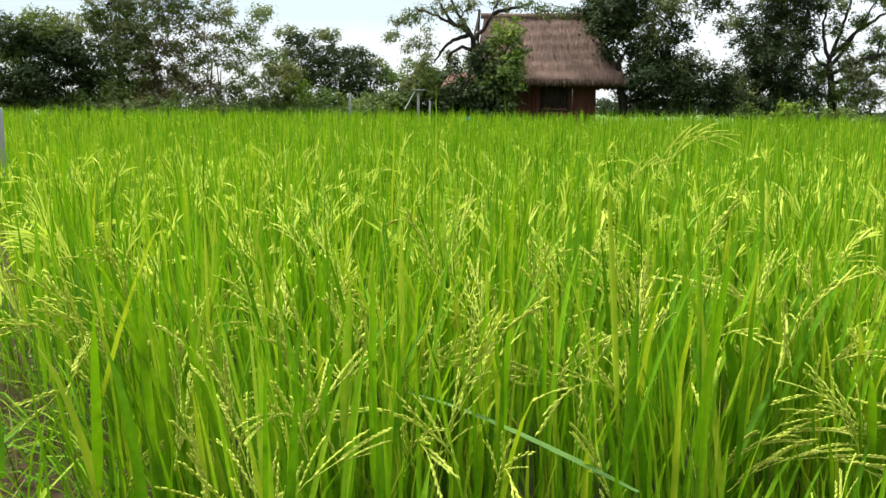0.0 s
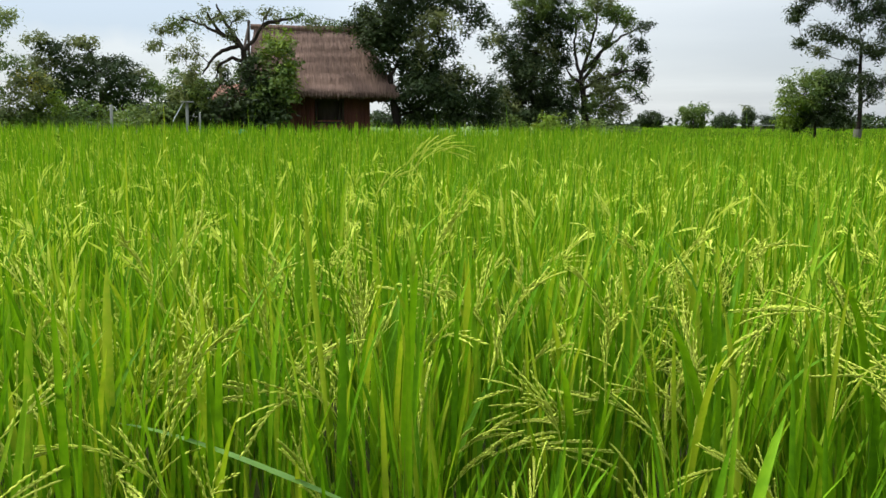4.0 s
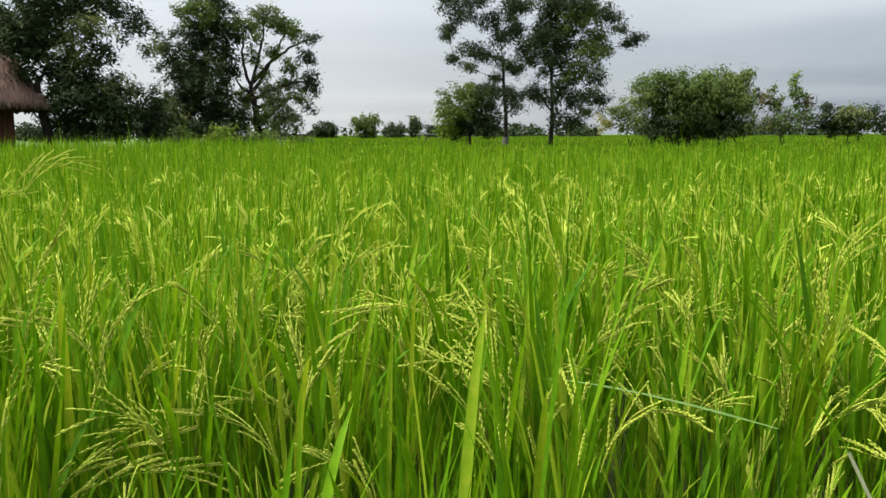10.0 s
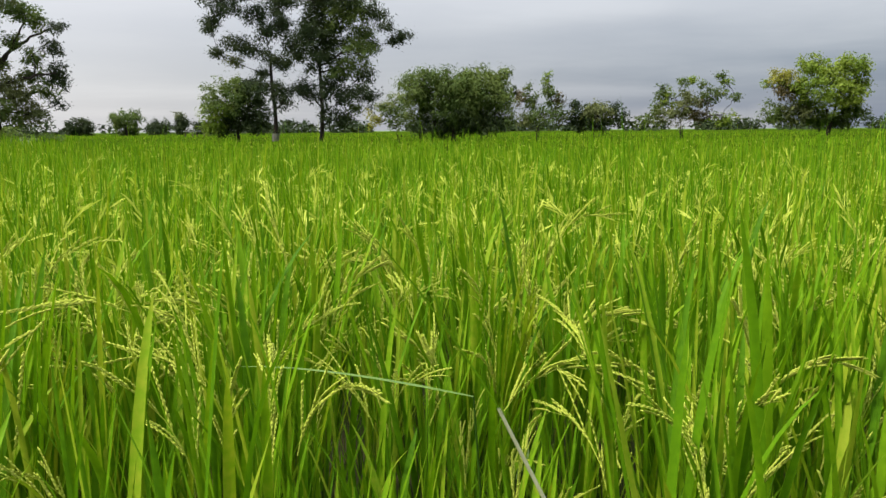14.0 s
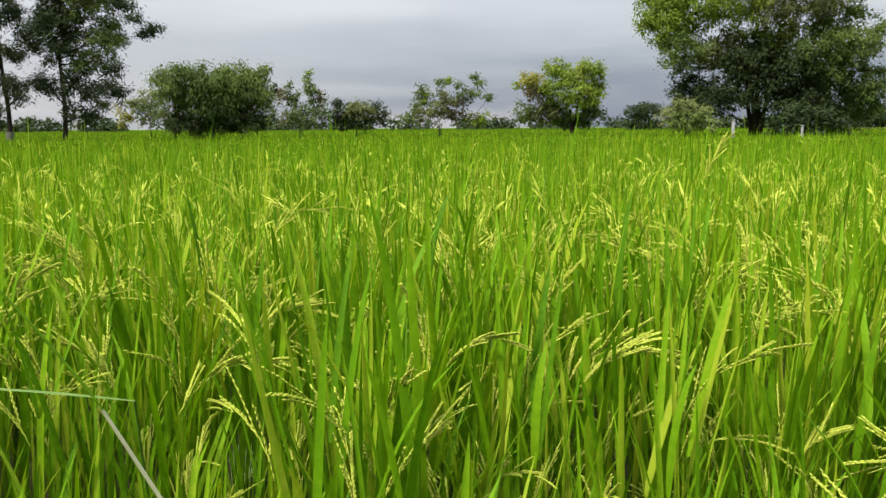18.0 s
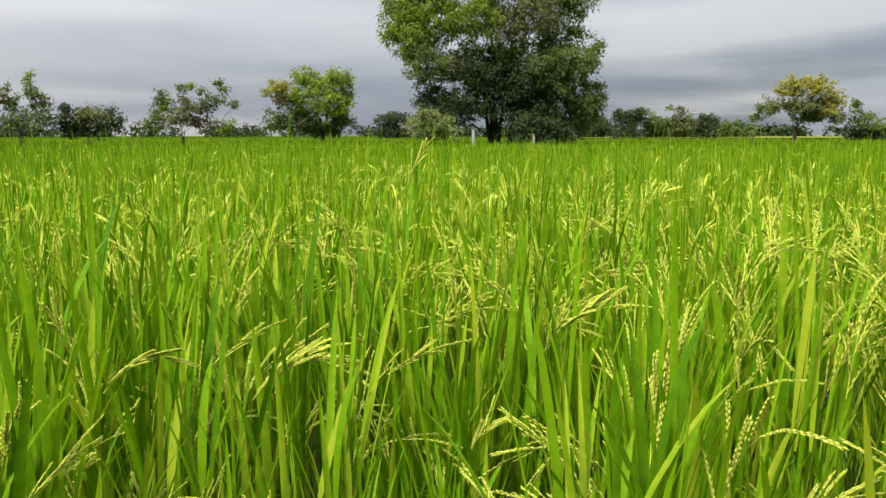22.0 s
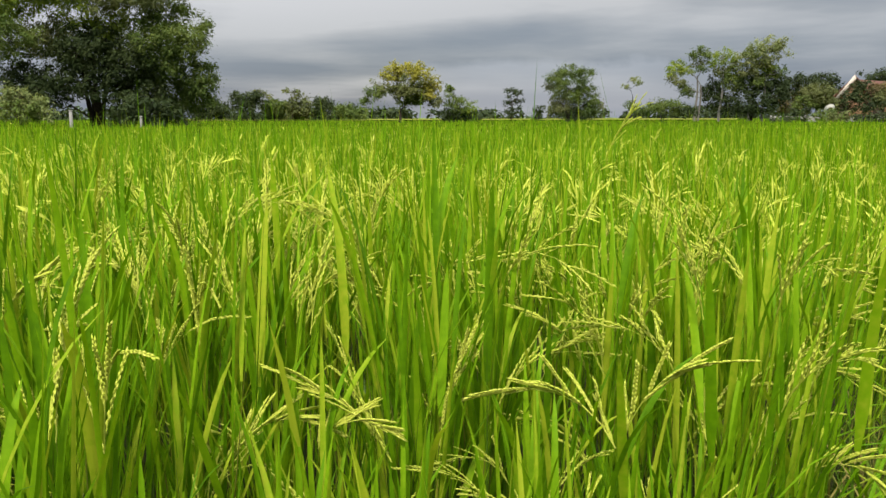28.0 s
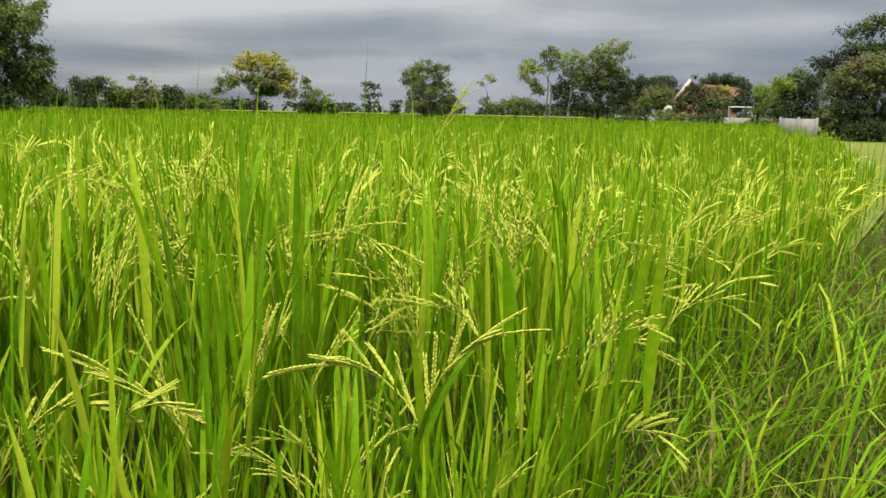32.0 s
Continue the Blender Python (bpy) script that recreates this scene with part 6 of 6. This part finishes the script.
# the wooded skyline
def far_woods():
    g = np.random.default_rng(12)
    K = 320
    az_ = np.radians(g.uniform(-60, 175, K))
    r = g.uniform(220, 420, K)
    C, n = [], 24
    h = g.uniform(2.4, 4.8, K) * r / 300
    cx, cy = BAY[0] + r * np.sin(az_), BAY[1] + r * np.cos(az_)
    d = g.normal(size=(K, n, 3))
    d /= np.linalg.norm(d, axis=2, keepdims=True)
    C = np.stack([cx[:, None] + d[..., 0] * h[:, None] * 1.2, cy[:, None] + d[..., 1] * h[:, None] * 1.2, h[:, None] * (0.5 + 0.5 * d[..., 2])], -1).reshape(-1, 3)
    V, F = leaf_cloud(C, 9, 0.9, 1.2, g, 0.2, 0.8)
    tagged(new("far_woods", np_mesh("far_woods", V, F, LEAF_DARK)), "low dark wooded skyline across the plain", "woods", kind="stuff")


far_woods()

# ---- the thatched hut ----
def hut(x, y):
    right, away = side_of(x, y)
    rz = math.degrees(math.atan2(right[1], right[0]))
    ob = thing("thatched_hut", "reddish timber hut with a steep brown thatched roof", "hut", "", x, y, 0, rz)
    g = np.random.default_rng(4)
    # local: x right, y away; ridge 5.75 m, eaves 2.75 m
    X0, X1, Y0, Y1 = -2.9, 1.6, -1.2, 2.2
    # posts and floor
    for px_ in (-2.8, -1.4, 0.3, 1.5):
        for py_ in (-1.1, 2.1):
            V, F = tube([(px_, py_, -0.05), (px_, py_, 1.2), (px_ + 0.01, py_, 2.7)], [0.09, 0.08, 0.08], 8)
            part("post", V, F, DARK_WOOD, ob, "", True)
    V, F = box_vf(X0 - 0.1, X1 + 0.1, Y0 - 0.1, Y1 + 0.1, 0.42, 0.56, 0.02)
    part("floor_deck", V, F, DARK_WOOD, ob)
    # board walls; a dark panel stands for the unlit inside of the long side's window
    def boards(a0, a1, face, z0, z1, axis):
        w, a_ = 0.19, a0
        while a_ < a1 - 0.02:
            b = min(a_ + w, a1)
            o = g.uniform(0, 0.012)
            if axis == "x":
                V, F = box_vf(a_ + 0.002, b - 0.002, face - 0.02 - o, face + 0.02 - o, z0, z1 + g.uniform(0.0, 0.02), 0.006)
            else:
                V, F = box_vf(face - 0.02 - o, face + 0.02 - o, a_ + 0.002, b - 0.002, z0, z1, 0.006)
            part("board", V, F, RED_WOOD, ob)
            a_ = b
    boards(X0, -0.70, Y0, 0.56, 2.75, "x")
    boards(0.42, X1, Y0, 0.56, 2.75, "x")
    boards(-0.70, 0.42, Y0, 2.45, 2.75, "x")
    boards(-0.70, 0.42, Y0, 0.56, 1.55, "x")
    win = part("window", *box_vf(-0.66, 0.38, Y0 + 0.16, Y0 + 0.20, 1.52, 2.46, 0.01), DARK_WOOD, ob, "dark shuttered window")
    for wx in (-0.4, -0.14, 0.12):
        part("mullion", *box_vf(wx - 0.015, wx + 0.015, Y0 + 0.12, Y0 + 0.157, 1.56, 2.44, 0.005), DARK_WOOD, win)
    boards(X0, X1, Y1, 0.56, 2.75, "x")
    boards(Y0, Y1, X0, 0.56, 2.75, "y")
    boards(Y0, Y1, X1, 0.56, 2.75, "y")
    for b in ((-0.76, -0.68, Y0 - 0.07, Y0 + 0.05, 1.48, 2.4), (0.40, 0.48, Y0 - 0.07, Y0 + 0.05, 1.48, 2.4), (-0.76, 0.48, Y0 - 0.08, Y0 + 0.05, 2.4, 2.48), (-0.80, 0.52, Y0 - 0.10, Y0 + 0.05, 1.41, 1.48)):
        V, F = box_vf(*b, 0.01)
        part("window_frame", V, F, DARK_WOOD, win)
    # thatch in overlapping courses; the roof hips outward to the right
    zr, ze, yc = 5.6, 2.62, 0.5
    xr0, xr1, xe0, xe1 = -3.4, 1.4, -3.7, 2.85
    ye = 2.75
    def slope(far):
        """One thatched slope: thick, a little hollow, its straw combed downwards and ragged at the foot."""
        sg, nu, nv = (1 if far else -1), 90, 26
        rows = []
        comb = np.cumsum(g.normal(size=nu + 1)) * 0.006
        comb -= np.linspace(comb[0], comb[-1], nu + 1)
        for v in range(nv + 1):
            t = v / nv
            tt = t ** 1.12
            for u in range(nu + 1):
                q = u / nu
                xx = (xr0 + (xe0 - xr0) * tt) * (1 - q) + (xr1 + (xe1 - xr1) * tt) * q
                rise = comb[u] + g.normal() * 0.012 + 0.02 * math.sin(t * 40 + q * 3)
                rag = g.uniform(-0.05, 0.07) if v == nv else 0.0
                rows.append((xx, yc + sg * (ye * tt + rise), zr + (ze - zr) * t - rag + 0.06 + rise))
        under = [(x_, y_ - sg * 0.10, z_ - 0.20) for x_, y_, z_ in rows]
        n, m = nu + 1, len(rows)
        F = [(i * n + j, i * n + j + 1, (i + 1) * n + j + 1, (i + 1) * n + j) for i in range(nv) for j in range(nu)]
        F += [tuple(m + k for k in f[::-1]) for f in F]
        rim = [j for j in range(n)], [nv * n + j for j in range(n)], [i * n for i in range(nv + 1)], [i * n + nu for i in range(nv + 1)]
        F += [(e_[k], e_[k + 1], m + e_[k + 1], m + e_[k]) for e_ in rim for k in range(len(e_) - 1)]
        part("thatch_slope", rows + under, F, THATCH, ob)
    slope(False)
    slope(True)
    # gable ends: thatch at the hipped side, boards and barge boards at the other
    for sx, xa, xb in ((1, xr1, xe1), (-1, xr0, xe0)):
        V, F = [], []
        n = 12
        for t in np.linspace(0, 1, n):
            tt = t ** 1.12
            for u in np.linspace(-1, 1, 9):
                V.append((xa + (xb - xa) * tt - sx * 0.04, yc + u * ye * tt, zr + (ze - zr) * t + g.normal() * 0.02))
        F = [(i_ * 9 + j, i_ * 9 + j + 1, i_ * 9 + 10 + j, i_ * 9 + 9 + j) for i_ in range(n - 1) for j in range(8)]
        part("gable_end", V, F, THATCH if sx > 0 else DARK_WOOD, ob)
    V, F = tube([(xr0 - 0.15, yc, zr + 0.02), (-1.4, yc, zr - 0.03), (xr1 + 0.12, yc, zr + 0.03)], [0.13, 0.15, 0.13], 10)
    part("ridge_roll", V, F, THATCH, ob, "rolled thatch ridge", True)
    for sg in (-1, 1):
        V, F = tube([(xr0 - 0.22, yc - sg * 0.18, zr + 0.28), (xr0 - 0.24, yc, zr + 0.05), (xe0 - 0.1, yc + sg * ye * 0.55, (zr + ze) / 2 + 0.1), (xe0 - 0.12, yc + sg * ye, ze)], [0.05, 0.06, 0.06, 0.05], 6)
        part("barge_board", V, F, DARK_WOOD, ob, "crossed dark barge board")
    # hanging straw along the eaves
    for sg, nm in ((-1, "eave_fringe"), (1, "eave_fringe")):
        K = 700
        u = g.random(K)
        b = np.column_stack([xe0 + (xe1 - xe0) * u, np.full(K, yc + sg * ye) + g.normal(size=K) * 0.05, np.full(K, ze + 0.12)])
        V, F = blades(b, g.uniform(0.15, 0.34, K), g.uniform(0, 6.28, K), np.full(K, 2.9) + g.normal(size=K) * 0.1, np.zeros(K), np.full(K, 0.03), n=2)
        part(nm, V, F, THATCH, ob)
    # lean-to verandah with its own small roof
    for px_ in (-4.8, -3.5):
        V, F = tube([(px_, -0.9, -0.05), (px_, -0.9, 2.4)], [0.07, 0.06], 8)
        part("post", V, F, DARK_WOOD, ob, "", True)
    V, F = [], []
    for i_ in range(2):
        z_ = 2.45 - 0.06 * i_
        V += [(-5.1, -1.6, z_ - 0.05), (-3.0, -1.6, z_ + 0.15), (-3.0, 1.8, z_ + 0.85), (-5.1, 1.8, z_ + 0.65)]
    F = [(0, 1, 2, 3), (7, 6, 5, 4), (0, 4, 5, 1), (1, 5, 6, 2), (2, 6, 7, 3), (3, 7, 4, 0)]
    part("verandah_roof", V, F, ROOF_RED, ob, "rusty red lean-to roof")
    for k in range(9):
        z_ = 0.75 + k * 0.16
        V, F = box_vf(-4.9, -3.0, -0.96, -0.92, z_, z_ + 0.11, 0.01)
        part("verandah_slat", V, F, RED_WOOD, ob)
    return ob


hut(2.35, 37.9)


# ---- posts, signs and small things by the far side ----
def post(name, label, x, y, h, r, mat, cap=True, category="post"):
    ob = thing(name, label, category, "", x, y)
    V, F = box_vf(-r, r, -r, r, -0.05, h, r * 0.3)
    part("shaft", V, F, mat, ob)
    if cap:
        V, F = box_vf(-r * 1.25, r * 1.25, -r * 1.25, r * 1.25, h, h + r * 0.9, r * 0.3)
        part("cap", V, F, mat, ob)
    return ob


post("boundary_post", "white concrete boundary post in the rice", 37.3, 4.0, 1.62, 0.06, CONCRETE)
post("boundary_post", "short white concrete boundary post in the rice", 37.6, 1.35, 1.38, 0.05, CONCRETE)
post("boundary_post", "grey concrete post on the bank", -5.30, 8.38, 1.42, 0.045, CONCRETE, False)
post("boundary_post", "thin grey post before the tree row", -6.6, 35.4, 2.1, 0.05, CONCRETE, False)
post("utility_pole", "tall dark slender pole behind the hut", -3.3, 49.9, 4.7, 0.09, DARK_WOOD, True, "pole")

st = thing("lamp_stand", "grey pump stand with a slanting arm and flat panel", "stand", "", -3.4, 32.8, 0, 8)
for b, nm in (((-0.05, 0.05, -0.05, 0.05, -0.05, 2.16), "shaft"), ((0.42, 0.49, -0.04, 0.04, -0.05, 1.75), "shaft"), ((-0.20, 0.26, -0.2, 0.2, 2.16, 2.20), "panel")):
    V, F = box_vf(*b, 0.01)
    part(nm, V, F, CONCRETE, st)
V, F = tube([(-0.12, 0, 2.16), (-0.30, 0, 1.85), (-0.52, 0, 1.45)], [0.022, 0.02, 0.02], 6)
part("arm", V, F, METAL, st)

nt = thing("net_heap", "teal shade net lying beside the hut", "net", "", -1.6, 34.6)
gx, gy = np.meshgrid(np.linspace(-1.1, 1.1, 24), np.linspace(-0.3, 0.3, 8), indexing="ij")
gz = 1.15 * np.exp(-(gx / 1.0) ** 4) * np.cos(gy * 4.2) + 0.05 * np.sin(gx * 13) * np.cos(gy * 9)
V = np.stack([gx, gy, np.maximum(gz, 0.0)], -1)
F = [(i * 8 + j, i * 8 + j + 1, i * 8 + 9 + j, i * 8 + 8 + j) for i in range(23) for j in range(7)]
part("net", V, F, TEAL, nt, "", True)

tb = thing("field_table", "weathered low plank platform far out in the rice", "platform", "", 41.5, 66.5, 0, 20)
V, F = box_vf(-0.9, 0.9, -0.5, 0.5, 1.42, 1.52, 0.01)
part("top", V, F, CONCRETE, tb)
for sx in (-0.8, 0.8):
    for sy in (-0.4, 0.4):
        V, F = box_vf(sx - 0.04, sx + 0.04, sy - 0.04, sy + 0.04, -0.05, 1.42, 0.01)
        part("leg", V, F, DARK_WOOD, tb)


# ---- the house and walls at the lane ----
def house(x, y):
    right, away = side_of(x, y)
    rz = math.degrees(math.atan2(right[1], right[0]))
    ob = thing("village_house", "ochre gabled house with a faded red roof among trees", "house", "", x, y, 0, rz)
    V, F = box_vf(-3.0, 3.6, 0, 6, -0.05, 3.6)
    part("wall", V, F, OCHRE, ob)
    # gable towards the lane, roof running away to the right
    V = [(-3.0, -0.02, 3.6), (0.2, -0.02, 3.6), (-1.4, -0.02, 5.3), (-3.0, 0.2, 3.6), (0.2, 0.2, 3.6), (-1.4, 0.2, 5.3)]
    me = bpy.data.meshes.new("gable")
    me.from_pydata(V, [], [(0, 1, 2), (5, 4, 3), (0, 3, 4, 1), (1, 4, 5, 2), (2, 5, 3, 0)])
    me.materials.append(OCHRE)
    gb = new("gable", me)
    gb.parent = ob
    for a_, b_ in (((-3.4, 3.3), (-1.4, 5.5)), ((0.6, 3.3), (-1.4, 5.5))):
        V, n = [], 10
        for k in range(n + 1):
            t = k / n
            for yy, dz_ in ((-0.5, 0), (6.3, 0), (6.3, -0.1), (-0.5, -0.1)):
                V.append((a_[0] + (b_[0] - a_[0]) * t, yy, a_[1] + (b_[1] - a_[1]) * t + dz_))
        F = [(k * 4 + j, k * 4 + (j + 1) % 4, k * 4 + 4 + (j + 1) % 4, k * 4 + 4 + j) for k in range(n) for j in range(4)]
        part("roof_slope", V, F, ROOF_RED, ob)
    V = [(-3.35, -0.56, 2.9), (-3.05, -0.56, 2.75), (-1.25, -0.56, 5.2), (-1.45, -0.56, 5.55)]
    V = V + [(x_, y_ + 0.05, z_) for x_, y_, z_ in V]
    part("barge_board", V, [(0, 1, 2, 3), (7, 6, 5, 4), (0, 4, 5, 1), (1, 5, 6, 2), (2, 6, 7, 3), (3, 7, 4, 0)], CREAM, ob, "broad cream barge board")
    V = [(-1.4, 1.5, 5.2), (4.2, 1.5, 4.6), (4.4, -0.7, 3.4), (-0.2, -0.7, 3.5), (-1.4, 1.5, 5.1), (4.2, 1.5, 4.5), (4.4, -0.7, 3.3), (-0.2, -0.7, 3.4)]
    part("side_roof", V, [(3, 2, 1, 0), (4, 5, 6, 7), (0, 1, 5, 4), (1, 2, 6, 5), (2, 3, 7, 6), (3, 0, 4, 7)], ROOF_RED, ob)
    for wx in (-2.2, 0.9, 2.4):
        wd = part("window", *box_vf(wx - 0.45, wx + 0.45, -0.05, 0.03, 1.3, 2.4, 0.01), DARK_WOOD, ob)
        part("sill", *box_vf(wx - 0.52, wx + 0.52, -0.1, 0.02, 1.22, 1.29, 0.01), PLASTER, wd)
    return ob


house(69.6, -66.2)


def lane_wall(x, y, w, h, label):
    right, away = side_of(x, y)
    ob = thing("lane_wall", label, "wall", "walls along the lane", x, y, 0, math.degrees(math.atan2(right[1], right[0])))
    n = max(2, int(w / 2.2))
    for i in range(n):
        a_, b_ = -w / 2 + i * w / n, -w / 2 + (i + 1) * w / n
        part("wall_panel", *box_vf(a_ + 0.1, b_ - 0.1, -0.05, 0.05, -0.05, h, 0.01), CONCRETE, ob)
    for i in range(n + 1):
        a_ = -w / 2 + i * w / n
        part("pillar", *box_vf(a_ - 0.1, a_ + 0.1, -0.1, 0.1, -0.05, h + 0.08, 0.02), CONCRETE, ob)
    return ob


lane_wall(65.8, -55.5, 6.0, 1.42, "grey concrete block wall at the field's end")
lane_wall(56.9, -57.8, 9.2, 1.42, "grey concrete block wall at the field's end")
lane_wall(39.7, -46.4, 2.2, 1.42, "low grey concrete wall beside the lane")
sh = thing("field_shelter", "small open shelter with a flat grey roof", "shelter", "", 57.6, -59.6, 0, 40)
part("roof", *box_vf(-1.1, 1.1, -0.8, 0.8, 2.35, 2.45, 0.02), METAL, sh)
for sx in (-1, 1):
    for sy in (-0.7, 0.7):
        part("post", *box_vf(sx - 0.05, sx + 0.05, sy - 0.05, sy + 0.05, -0.05, 2.35, 0.01), CONCRETE, sh)
ds = thing("satellite_dish", "white dish on a short mast by the wall", "dish", "", 64.0, -56.6, 0, 60)
part("mast", *tube([(0, 0, -0.05), (0, 0, 1.9)], [0.04, 0.04], 6), METAL, ds)
th = np.linspace(0, 2 * np.pi, 17)[:-1]
V = [(0, 0, 0)] + [(r * 0.5 * math.cos(t), r * 0.5 * math.sin(t), 0.16 * r * r) for r in (0.5, 1.0) for t in th]
F = [(0, 1 + j, 1 + (j + 1) % 16, 1 + (j + 1) % 16) for j in range(16)] 
F = [(1 + j, 17 + j, 17 + (j + 1) % 16, 1 + (j + 1) % 16) for j in range(16)]
bowl = part("bowl", np.array(V), np.array(F), PLASTER, ds, "white dished bowl", True)
bowl.matrix_basis = pose(0, 0, 2.0, 55, 0, 20)
